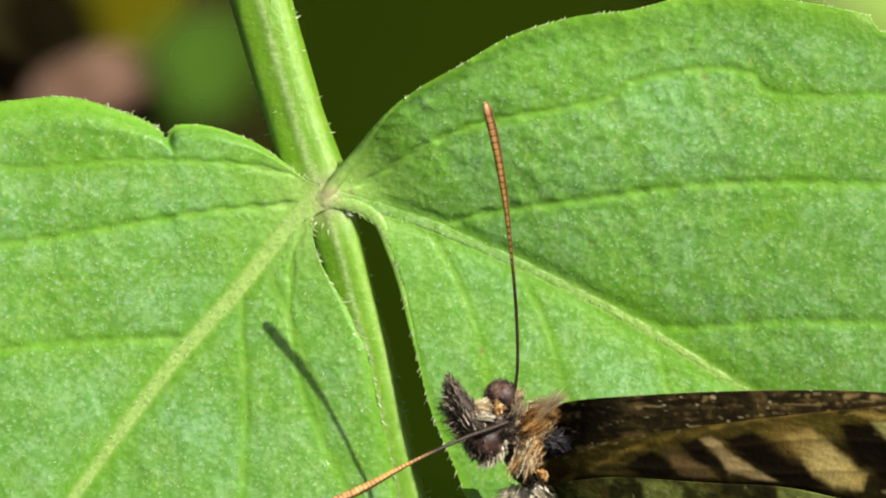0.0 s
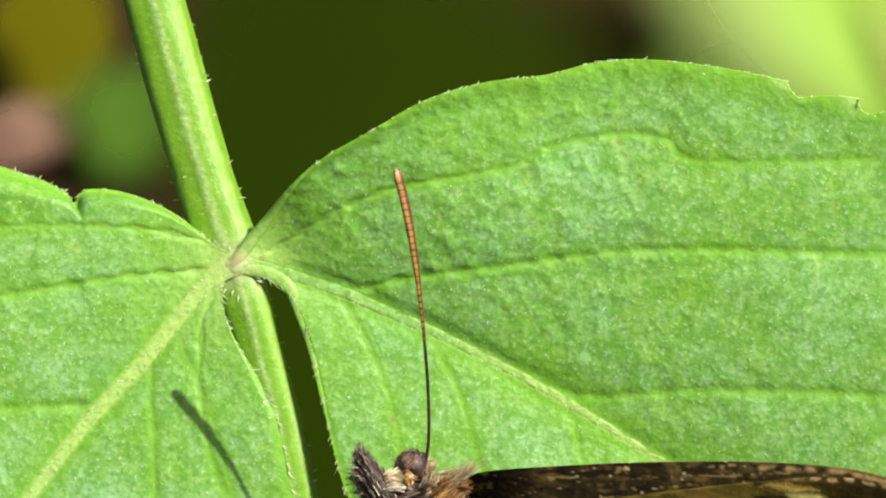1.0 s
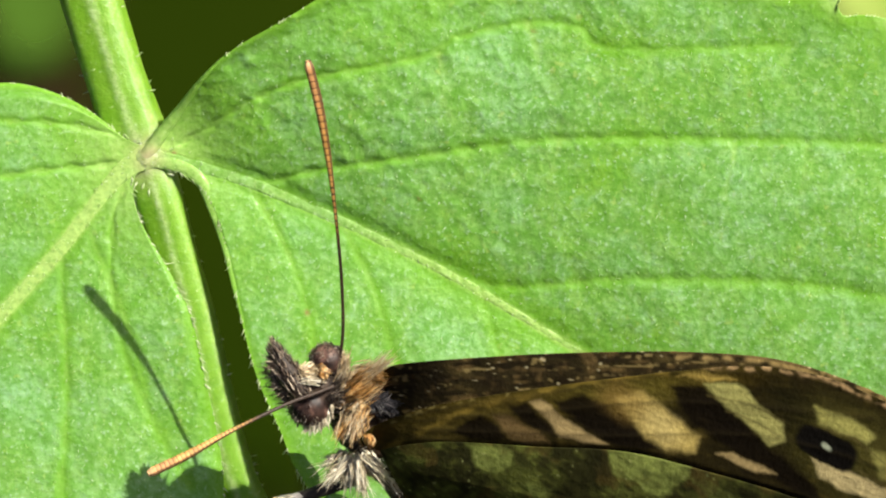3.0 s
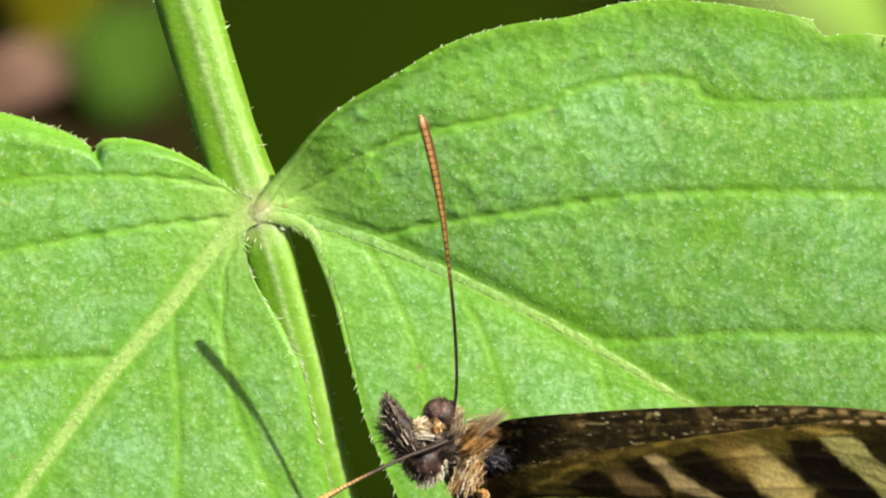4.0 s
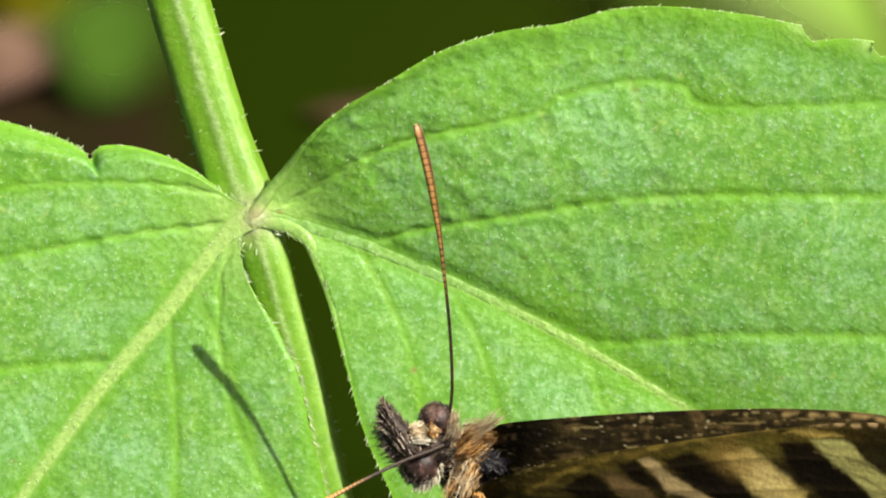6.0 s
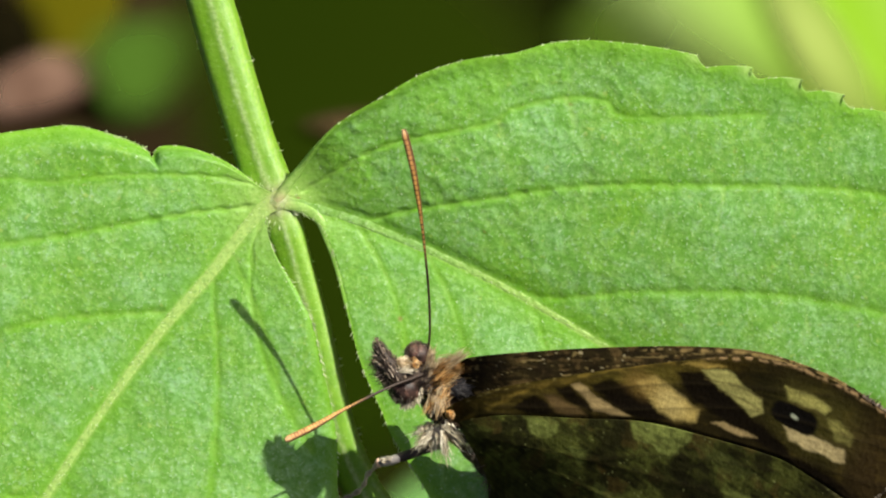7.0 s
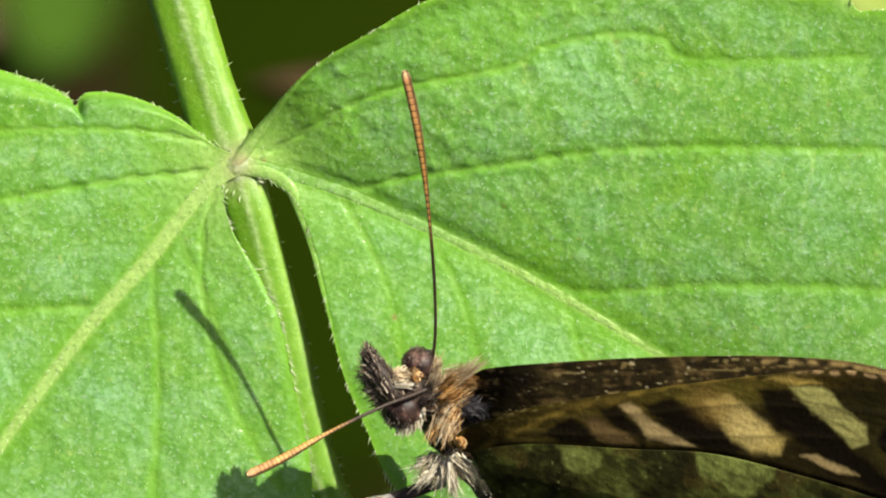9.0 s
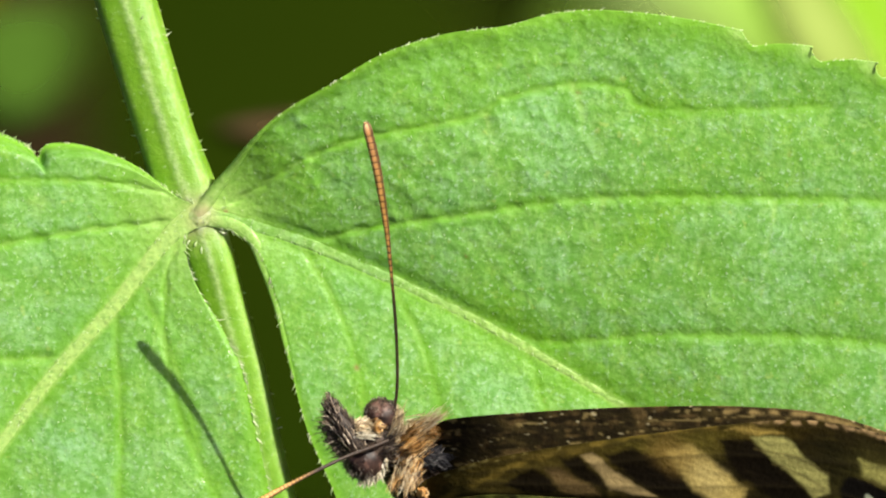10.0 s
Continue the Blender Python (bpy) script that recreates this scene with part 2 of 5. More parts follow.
def part(name, verts, faces, mat, parent, label="", smooth=True, floats=None, colours=None, kind=""):
    """One mesh, from millimetres in the leaf plane, under a thing or a part."""
    top = parent
    while top.parent:
        top = top.parent
    v = (np.asarray(verts, float) - np.array(top["base"])) / 1000
    me = bpy.data.meshes.new(name)
    me.from_pydata(v.tolist(), [], faces if isinstance(faces, list) else faces.tolist())
    me.materials.append(mat)
    if smooth:
        me.polygons.foreach_set("use_smooth", [True] * len(me.polygons))
    floats = dict(floats or {})
    if mat is BLADE and "node" not in floats:
        q = np.asarray(verts, float)
        floats["node"] = 0.75 * np.exp(-(((q[:, 0] + 0.95) ** 2 + (q[:, 1] + 0.1) ** 2) / 0.24)) * (1 + 0.5 * np.array([noise.noise(Vector(w * 4)) if abs(w[0] + 1) + abs(w[1]) < 3 else 0 for w in q]))
    for key, values in floats.items():
        me.attributes.new(key, "FLOAT", "POINT").data.foreach_set("value", np.asarray(values, np.float32))
    if colours is not None:
        c = np.hstack([np.clip(colours, 0, 1), np.ones((len(v), 1))]).astype(np.float32)
        me.attributes.new("pattern", "FLOAT_COLOR", "POINT").data.foreach_set("color", c.ravel())
    me.update()
    ob = new(name, me)
    ob.parent = parent
    return tagged(ob, label, kind=kind)


def grid_faces(nu, nv, closed=False):
    i, j = np.meshgrid(np.arange(nu - 1), np.arange(nv if closed else nv - 1), indexing="ij")
    k = (j + 1) % nv
    return np.stack([i * nv + j, (i + 1) * nv + j, (i + 1) * nv + k, i * nv + k], -1).reshape(-1, 4)


def tube(path, radii, sides=12, section=None):
    """A swept tube; section gives the radius factor by angle. Ends are closed."""
    path, radii = np.asarray(path, float), np.asarray(radii, float)
    t = np.gradient(path, axis=0)
    t /= np.linalg.norm(t, axis=1)[:, None]
    side = np.cross(t, (0, 0, 1.0))
    side /= np.linalg.norm(side, axis=1)[:, None] + 1e-9
    up = np.cross(side, t)
    a = np.arange(sides) * 2 * np.pi / sides
    f = np.ones(sides) if section is None else section(a)
    ring = side[:, None] * (np.cos(a) * f)[None, :, None] + up[:, None] * (np.sin(a) * f)[None, :, None]
    v = (path[:, None] + ring * radii[:, None, None]).reshape(-1, 3)
    faces = grid_faces(len(path), sides, True).tolist()
    n = len(path)
    return v, faces + [list(range(sides))[::-1], list(range((n - 1) * sides, n * sides))]


def ball(centre, radii, turn=(0, 0, 0), nu=24, nv=32, rough=0.0, seed=0):
    """A closed, slightly uneven ellipsoid."""
    th = np.linspace(0.04, np.pi - 0.04, nu)
    ph = np.arange(nv) * 2 * np.pi / nv
    d = np.stack([np.outer(np.sin(th), np.cos(ph)), np.outer(np.sin(th), np.sin(ph)), np.outer(np.cos(th), np.ones(nv))], -1).reshape(-1, 3)
    if rough:
        d = d * np.array([1 + rough * noise.noise(Vector(q * 3 + seed)) for q in d])[:, None]
    m = np.array(Euler([radians(x) for x in turn]).to_matrix())
    v = (d * np.array(radii)) @ m.T + np.array(centre)
    f = grid_faces(nu, nv, True).tolist()
    return v, f + [list(range(nv))[::-1], list(range((nu - 1) * nv, nu * nv))]


def hair_mesh(roots, dirs, lengths, radius, bend=0.25, rng=None, steps=3):
    """Many tapered, bent hairs in one mesh."""
    rng = rng or np.random.default_rng(1)
    roots, dirs = np.asarray(roots, float), np.asarray(dirs, float)
    dirs = dirs / (np.linalg.norm(dirs, axis=1)[:, None] + 1e-9)
    n = len(roots)
    lengths = np.broadcast_to(lengths, n)
    droop = rng.normal(0, bend, (n, 3))
    side = np.cross(dirs, rng.normal(0, 1, (n, 3)))
    side /= np.linalg.norm(side, axis=1)[:, None] + 1e-9
    other = np.cross(dirs, side)
    v = []
    for k in range(steps + 1):
        s = k / steps
        c = roots + (dirs * s + droop * s * s) * lengths[:, None]
        r = np.broadcast_to(radius, n)[:, None] * (1 - s) ** 0.7 + 0.004
        for a in (0, 2.094, 4.189):
            v.append(c + r * (np.cos(a) * side + np.sin(a) * other))
    v = np.stack(v, 1).reshape(-1, 3)
    base = np.arange(n)[:, None, None] * (3 * (steps + 1))
    quads = np.array([[k * 3 + a, k * 3 + (a + 1) % 3, k * 3 + 3 + (a + 1) % 3, k * 3 + 3 + a] for k in range(steps) for a in range(3)])
    return v, (base + quads[None]).reshape(-1, 4)


def line_distance(p, line):
    """How far each point of p lies from a line of points, in the plane, and how far along the nearest place is (0 to 1)."""
    best, along = np.full(len(p), 1e9), np.zeros(len(p))
    for k, (a, b) in enumerate(zip(line[:-1], line[1:])):
        d = b - a
        s = np.clip(((p - a) @ d) / (d @ d + 1e-12), 0, 1)
        q = np.linalg.norm(p - a - s[:, None] * d, axis=1)
        near = q < best
        best[near], along[near] = q[near], (k + s[near]) / (len(line) - 1)
    return best, along


def smooth_step(x, a, b):
    t = np.clip((x - a) / (b - a), 0, 1)
    return t * t * (3 - 2 * t)


def mottle(p, scale, seed):
    return np.array([noise.noise(Vector((x * scale, y * scale, seed))) for x, y in p])


# ---- setting ----
def build_ground():
    bm = bmesh.new()
    steps = [-40, -8, -1.5] + [k * 0.02 for k in range(-30, 31)] + [1.5, 8, 40]
    rows = [[bm.verts.new((x, y, 0.0025 * noise.noise(Vector((x * 30, y * 30, 0))) if max(abs(x), abs(y)) < 0.6 else 0)) for y in steps] for x in steps]
    for i in range(len(steps) - 1):
        for j in range(len(steps) - 1):
            bm.faces.new((rows[i][j], rows[i + 1][j], rows[i + 1][j + 1], rows[i][j + 1])).smooth = True
    me = bpy.data.meshes.new("ground")
    bm.to_mesh(me)
    bm.free()
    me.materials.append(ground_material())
    tagged(new("ground", me), "brown and green soil between low plants, shade put into its colour", "ground", kind="structure")


build_ground()


# ---- plant ----
def blade(parent, mid, upper, lower, veins, depths, teeth, rise, lift, droop, pale, base_tint, dips, label, seed):
    """One leaf: a blade lofted from its midrib to both margins, with sunken side veins, then midrib and bristles on it."""
    rng = np.random.default_rng(seed)
    nu, nv = 560, 128
    m, e1, e2 = curve(mid, nu), curve(upper, nu), curve(lower, nu)
    offs = []
    for e, (tips, amp), sign in ((e1, teeth[0], 1), (e2, teeth[1], -1)):
        s = np.r_[0, np.cumsum(np.linalg.norm(np.diff(e, axis=0), axis=1))]
        d = np.gradient(e, axis=0)
        d /= np.linalg.norm(d, axis=1)[:, None]
        out = np.stack([-d[:, 1], d[:, 0]], 1) * sign
        at = [s[np.argmin(np.linalg.norm(e - np.array(q), axis=1))] for q in tips]
        while at[-1] < s[-1] - 4:
            at.append(at[-1] + 2.7 + 0.4 * math.sin(len(at) * 2.1))
        at = np.array(at)
        last = np.searchsorted(at, s) - 1
        before, after = at[np.clip(last, 0, len(at) - 1)], at[np.clip(last + 1, 0, len(at) - 1)]
        u = np.where(last < 0, 1.0, (s - before) / np.maximum(after - before, 0.5))
        u = np.clip(u, 0, 1)
        # a round back that rises to the tip, then a short drop behind the next one
        back = np.where(u < 0.24, -np.sin(u / 0.24 * np.pi / 2), -(1 - ((u - 0.24) / 0.76)) ** 1.5)
        back = np.where(last < 0, 0.0, back)
        ahead = 0.35 * smooth_step(u, 0.5, 0.99) * (last >= 0)
        offs.append(amp * (out * back[:, None] + d * ahead[:, None]))
    w = np.linspace(0, 1, nv)
    w = 1 - (1 - w) ** 1.25
    push = smooth_step(w, 0.93, 1.0)[None, :, None]
    up = m[:, None] + (e1 - m)[:, None] * w[None, :, None] + offs[0][:, None] * push
    lo = m[:, None] + (e2 - m)[:, None] * w[None, 1:, None] + offs[1][:, None] * push[:, 1:]
    p = np.concatenate([up[:, ::-1], lo], 1)
    weight = np.concatenate([w[::-1], w[1:]])
    n = p.shape[1]
    flat = p.reshape(-1, 2)
    wide = np.tile(weight, nu)
    far, _ = line_distance(flat, m[::6])
    upper_side = np.tile(np.r_[np.ones(nv), np.zeros(nv - 1)], nu)
    z = np.where(upper_side > 0, rise[0], rise[1]) * (1 - np.exp(-far / np.where(upper_side > 0, lift[0], lift[1])))
    z -= np.where(upper_side > 0, droop[0], droop[1]) * smooth_step(wide, 0.86, 1.0) ** 2 * np.minimum(far / 4, 1)
    if rise[0] > 1:
        z *= 1 + 0.62 * upper_side * (1 - smooth_step(flat[:, 0], 3.0, 14.0))
        # flat where it leaves the stem
        z *= 1 - upper_side * (1 - smooth_step(np.hypot(flat[:, 0] + 0.9, flat[:, 1]), 0.4, 4.0))
    vein = np.zeros(len(flat))
    lines = [curve(v, 40) for v in veins]
    near_all = np.full(len(flat), 9.0)
    patchy = np.clip(0.55 + 0.9 * mottle(flat, 0.9, 5.2), 0, 1.2)
    for line, depth in zip(lines, depths):
        d, along = line_distance(flat, line)
        fade = 1 - 0.5 * along
        d = d + 0.05 * np.sin(flat[:, 0] * 5 + flat[:, 1] * 3)
        # a cut line along the vein, in a shallow trough
        z -= 0.48 * depth * fade * np.exp(-((d / 0.13) ** 2))
        z -= 0.30 * depth * np.exp(-((d / 0.8) ** 2))
        vein = np.maximum(vein, (0.42 if depth > 0.035 else 0.85) * fade * patchy * np.exp(-((d / (0.06 if depth > 0.035 else 0.07)) ** 2)))
        near_all = np.minimum(near_all, d + 2 * (depth < 0.04))
    for line in lines:
        for _ in range(3):
            a = line[rng.integers(4, 38)]
            heading = rng.uniform(-0.35, 0.35) - np.pi / 2 + (np.pi if rng.random() < 0.5 else 0)
            steps = np.linspace(0, rng.uniform(1.5, 3.4), 8)[:, None]
            cross = a + steps * np.array([np.cos(heading), np.sin(heading)]) + 0.12 * rng.normal(0, 1, (8, 2)) * (steps > 0)
            d, along = line_distance(flat, cross)
            vein = np.maximum(vein, 0.24 * (1 - 0.7 * along) * np.exp(-((d / 0.055) ** 2)))
    soft = np.array([noise.noise(Vector((x * 0.28 + seed, y * 0.28, 0))) + 0.4 * noise.noise(Vector((x * 0.9, y * 0.9, seed))) for x, y in flat])
    z += 0.10 * soft * np.minimum(far / 2, 1)
    pucker = upper_side * smooth_step(flat[:, 0], -0.5, 1.5) * (1 - smooth_step(flat[:, 0], 11, 19)) * smooth_step(far, 0.8, 2.5) if rise[0] > 1 else 0.25
    swell = np.array([noise.noise(Vector((x * 1.5, y * 1.5, seed + 7))) + 0.55 * noise.noise(Vector((x * 3.4, y * 3.4, seed + 9))) for x, y in flat])
    z += (0.010 + 0.038 * pucker) * (swell + 0.4 * np.abs(swell))
    speck = np.zeros(len(flat))
    for x, y, r in ((0.0, 0.02, 0.09), (5.0, -5.95, 0.10), (13.45, 4.55, 0.06), (18.2, -2.4, 0.05), (9.2, -1.7, 0.05), (-10.2, -9.3, 0.07), (-14.5, -3.2, 0.06), (21.5, 2.2, 0.06), (0.39, -17.25, 0.17), (0.41, -17.6, 0.19), (0.37, -17.95, 0.17)):
        speck = np.maximum(speck, 0.85 * np.exp(-(((flat[:, 0] - x) ** 2 + (flat[:, 1] - y) ** 2) / r**2)))
    for x, y, r in ((-7.2, 0.42, 0.42), (-6.9, -7.6, 0.22), (-9.0, -13.9, 0.25)):
        vein = np.maximum(vein, 0.8 * np.exp(-(((flat[:, 0] - x) ** 2 + (flat[:, 1] - y) ** 2) / r**2)) * (0.6 + 0.8 * mottle(flat, 3.5, 2.0)))
    for x, y, r, depth in dips:
        z -= depth * np.exp(-((flat[:, 0] - x) ** 2 + (flat[:, 1] - y) ** 2) / r**2)
    for tips, _ in teeth:
        for q in tips:
            vein = np.maximum(vein, 1.2 * np.exp(-((flat[:, 0] - q[0]) ** 2 + (flat[:, 1] - q[1]) ** 2) / 0.5**2))
    # deeper green along veins and midrib, the shade of their troughs included
    tone_and_shade = np.maximum(0.75 * np.exp(-((near_all / 0.26) ** 2)), 0.8 * np.exp(-((far / 0.75) ** 2)))
    tone_and_shade = np.maximum(tone_and_shade, 0.7 * np.exp(-((flat[:, 0] + 0.9) ** 2 + flat[:, 1] ** 2) / 4.5**2))
    # upper part near the stem: shade of the slope put into the colour
    tone_and_shade = np.maximum(tone_and_shade, 0.6 * upper_side * smooth_step(flat[:, 1], 2.0, 6.5) * (1 - smooth_step(flat[:, 0], 8, 16))) if rise[0] > 1 else tone_and_shade
    tone_and_shade = np.maximum(tone_and_shade, 0.6 * smooth_step(wide, 0.88, 0.97))
    tone_and_shade = np.maximum(tone_and_shade, 1.0 * (1 - smooth_step(np.hypot(flat[:, 0] - 29.5, flat[:, 1] + 10.2), 0.40, 0.55)))
    k = np.linspace(0, 1, nu)
    half = np.interp(k, [0, 0.05, 0.35, 1], [0.66, 0.38, 0.23, 0.07]) * (1.0 if pale > 0.8 else 0.78)
    half_at = np.repeat(half, n)
    z = z * smooth_step(far, 0.3 * half_at, 0.3 * half_at + 0.6) - 0.01 * (far < 0.8 * half_at)
    stalk = np.exp(-(((flat[:, 0] + 0.9) ** 2 + (flat[:, 1] + 0.2) ** 2) / 2.3**2))
    rib = pale * np.interp(np.repeat(k, n), [0, 0.05, 0.12, 0.3, 0.6, 1], base_tint) * 0.8 * (1 - smooth_step(far / half_at, 0.6, 1.2))
    rib = np.maximum(rib, 0.8 * stalk)
    rim = smooth_step(wide, 0.95, 1.0) * 0.8
    top = np.column_stack([flat, z])
    # underside, 0.22 mm below, closed along the margin
    under = top - (0, 0, 0.22)
    faces = grid_faces(nu, n)
    count = len(top)
    border = np.r_[np.arange(n), np.arange(2 * n - 1, nu * n, n), np.arange(nu * n - 2, (nu - 1) * n - 1, -1), np.arange((nu - 2) * n, 0, -n)]
    around = np.roll(border, -1)
    skirt = np.stack([border, around, around + count, border + count], 1)
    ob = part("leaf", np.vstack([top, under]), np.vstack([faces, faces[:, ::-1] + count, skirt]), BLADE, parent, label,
              floats={"vein": np.r_[vein, vein], "rim": np.r_[rim, rim], "rib": np.r_[rib, rib], "tone_and_shade": np.r_[tone_and_shade, tone_and_shade], "speck": np.r_[speck, speck]})
    # midrib: a raised, tapering band sunk in the blade
    centre = top[nv - 1 :: n][:nu].copy()
    radii = half * 0.75
    path = np.column_stack([centre[:, :2], np.zeros(nu)])
    v, f = tube(path[2:-3], radii[2:-3], 20)
    v[:, 2] = 0.15 * v[:, 2] - 0.02 + 0.02 * np.array([noise.noise(Vector(q * 2.6)) for q in v])
    along = np.repeat(k[2:-3], 20)
    zero = np.zeros(len(v))
    tint = pale * np.interp(along, [0, 0.05, 0.12, 0.3, 0.6, 1], base_tint)
    part("midrib", v, f, BLADE, ob, "pale raised midrib with short hairs", floats={"rib": tint, "vein": zero, "rim": zero, "tone_and_shade": zero, "speck": zero})
    if rise[0] > 1:
        # the upper margin runs into the stem as a thick pale edge
        line = top[0::n][:46] + (0, 0, 0.07)
        line = curve(np.vstack([[(-1.25, -0.25, -0.3), (-0.95, 0.1, -0.12)], line[6::8]]), 46)
        w, wf = tube(line, np.interp(np.arange(46), [0, 8, 25, 45], [0.34, 0.27, 0.14, 0.04]), 14)
        fade, zero = np.repeat(np.linspace(0.8, 0.0, 46), 14), np.zeros(len(w))
        part("leaf_stalk", w, wf, BLADE, ob, "pale green leaf stalk edge", floats={"rib": fade, "vein": zero, "rim": 0.8 - 0.8 * fade, "tone_and_shade": zero, "speck": zero})
    # bristles: along the margins, on the midrib, and scattered over the blade
    roots, dirs, long = [], [], []
    for edge, sign in ((0, 1), (n - 1, -1)):
        line = top[edge::n][:nu]
        s = np.gradient(line, axis=0)
        s /= np.linalg.norm(s, axis=1)[:, None] + 1e-9
        for q in rng.uniform(0.5, nu * 0.8, 260):
            i = int(q)
            out = np.array([-s[i, 1], s[i, 0], 0]) * sign
            roots.append(line[i] - out * 0.03)
            dirs.append(out * 0.8 + s[i] * rng.uniform(0.6, 1.4) + (0, 0, rng.uniform(-0.1, 0.4)))
            long.append((rng.uniform(0.08, 0.18) if rng.random() < 0.75 else rng.uniform(0.18, 0.30)) * (0.6 if line[i, 1] > 1.5 else 1.25))
    if rise[0] < 1:
        # a dense pale fringe beside the notch
        line = top[n - 1 :: n][:nu]
        beside = np.flatnonzero((line[:, 0] > -9.6) & (line[:, 0] < -7.35) & (line[:, 1] > 1.5))
        for i in rng.choice(beside, 90):
            roots.append(line[i] - (0, rng.uniform(0, 0.28), -0.02))
            dirs.append((rng.normal(0.5, 0.35), rng.normal(0.6, 0.35), rng.uniform(0.1, 0.6)))
            long.append(rng.uniform(0.08, 0.20))
    v, f = hair_mesh(roots, dirs, np.array(long), 0.030, 0.15, rng)
    part("margin_bristles", v, f, BRISTLE, ob, "short pale bristles along the margin", kind="stuff")
    roots, dirs, long = [], [], []
    for q in rng.uniform(3, nu * 0.7, 240):
        i, side = int(q), rng.choice([-1, 1])
        s = centre[min(i + 1, nu - 1)] - centre[i - 1]
        s /= np.linalg.norm(s)
        out = np.array([-s[1], s[0], 0]) * side
        roots.append(path[i] + out * radii[i] * rng.uniform(0.1, 1.0) + (0, 0, 0.02))
        dirs.append(out * 0.7 + s * 0.5 + (0, 0, 0.7))
        long.append(rng.uniform(0.07, 0.17))
    du, dv = np.gradient(p, axis=0), np.gradient(p, axis=1)
    area = np.abs(du[..., 0] * dv[..., 1] - du[..., 1] * dv[..., 0]).ravel() * (np.abs(flat[:, 0] - 8) < 26) * (flat[:, 1] > -23)
    area = area * (far > 1.4 * half_at)
    pick = rng.choice(count, 1500, p=area / area.sum())
    roots = np.vstack([roots, top[pick] + rng.normal(0, 0.03, (1500, 3)) * (1, 1, 0)])
    dirs = np.vstack([dirs, np.column_stack([rng.normal(-0.1, 0.35, 1500), rng.normal(-0.6, 0.4, 1500), np.full(1500, 0.13)])])
    long = np.r_[long, rng.uniform(0.05, 0.12, 1500)]
    v, f = hair_mesh(roots, dirs, long, 0.010, 0.12, rng, 2)
    part("surface_hairs", v, f, DOWN, ob, "fine pale hairs on the blade", kind="stuff")
    return ob


def build_plant():
    plant = thing("nettle_like_plant", (12, -57.5, -62.7), "green upright herb with paired toothed leaves on a ridged stem", "plant")
    path = curve([(-13.5, 46, -6), (-9.6, 30, -4), (-6.3, 17, -2.6), (-3.55, 7.0, -1.7), (-1.75, 1.3, -1.3), (-1.1, -0.4, -1.1), (-0.66, -1.6, -0.84), (-0.28, -3.0, -0.95), (0.60, -6.2, -1.35),
                  (1.8, -11.4, -1.85), (2.95, -14.4, -2.4), (4.45, -17.0, -3.2), (7.2, -24, -8), (9.6, -36, -21), (11, -50, -43), (12, -58, -63)], 420)
    r = np.interp(path[::-1, 1], [-58, -30, -16, -4, -1.2, 0.6, 2.5, 8, 46], [1.5, 1.3, 0.96, 0.82, 0.88, 1.18, 1.06, 1.10, 0.95])[::-1]
    def rib_at(a, degrees, width):
        d = (a - radians(degrees) + np.pi) % (2 * np.pi) - np.pi
        return np.exp(-((d / width) ** 2))

    # a rounded stem with a fine middle ridge, a ridge on either side and shallow channels between
    square = lambda a: (np.abs(np.cos(a + 0.2)) ** 3.4 + np.abs(np.sin(a + 0.2)) ** 3.4) ** (-1 / 3.4) + 0.025 * rib_at(a, 92, 0.2) - 0.012 * rib_at(a, 68, 0.2) - 0.02 * rib_at(a, 116, 0.16)
    v, f = tube(path, r, 96, square)
    v = v + 0.03 * np.array([(noise.noise(Vector((q[0] * 1.6, q[1] * 0.7, q[2] * 1.6))), 0.0, noise.noise(Vector((q[0] * 1.9, q[1] * 0.9, 5.0)))) for q in v])
    a = np.arange(96) * 2 * np.pi / 96
    ridge = 0.9 * rib_at(a, 90, 0.15) + 0.35 * rib_at(a, 30, 0.16) + 0.45 * rib_at(a, 135, 0.22) + 0.5 * rib_at(a, 4, 0.10)
    node = np.exp(-(((path[:, 1] + 0.3) / 0.7) ** 2))
    stem = part("stem", v, f, STEM, plant, "ridged light green stem with short hairs",
                floats={"ridge": np.tile(np.clip(ridge, 0, 1), len(path)), "node": np.repeat(node * 0.7, 96)})
    rng = np.random.default_rng(8)
    roots, dirs, long = [], [], []
    t = np.gradient(path, axis=0)
    t /= np.linalg.norm(t, axis=1)[:, None]
    for _ in range(420):
        i = rng.integers(60, 330)
        ang = rng.choice([0.0, np.pi]) + rng.normal(0, 0.5) if rng.random() < 0.8 else rng.uniform(0, 2 * np.pi)
        side = np.cross(t[i], (0, 0, 1.0))
        side /= np.linalg.norm(side)
        up = np.cross(side, t[i])
        out = side * np.cos(ang) + up * np.sin(ang)
        roots.append(path[i] + out * r[i])
        dirs.append(out + t[i] * rng.uniform(-0.5, 0.4))
        long.append(rng.uniform(0.10, 0.22) if rng.random() < 0.7 else rng.uniform(0.22, 0.40))
    for _ in range(46):
        ang = rng.uniform(0, 2 * np.pi)
        roots.append(np.array([-0.9, -0.4, -0.4]) + 0.9 * np.array([np.cos(ang), np.sin(ang), 0.4]) * rng.uniform(0.5, 1.1))
        dirs.append((np.cos(ang), np.sin(ang), 0.5))
        long.append(rng.uniform(0.12, 0.3))
    v, f = hair_mesh(roots, dirs, np.array(long), 0.040, 0.15, rng)
    c, f2 = ball((-1.0, -0.12, -0.17), (0.66, 0.56, 0.27), (0, 0, 25), nu=40, nv=48, rough=0.08, seed=4)
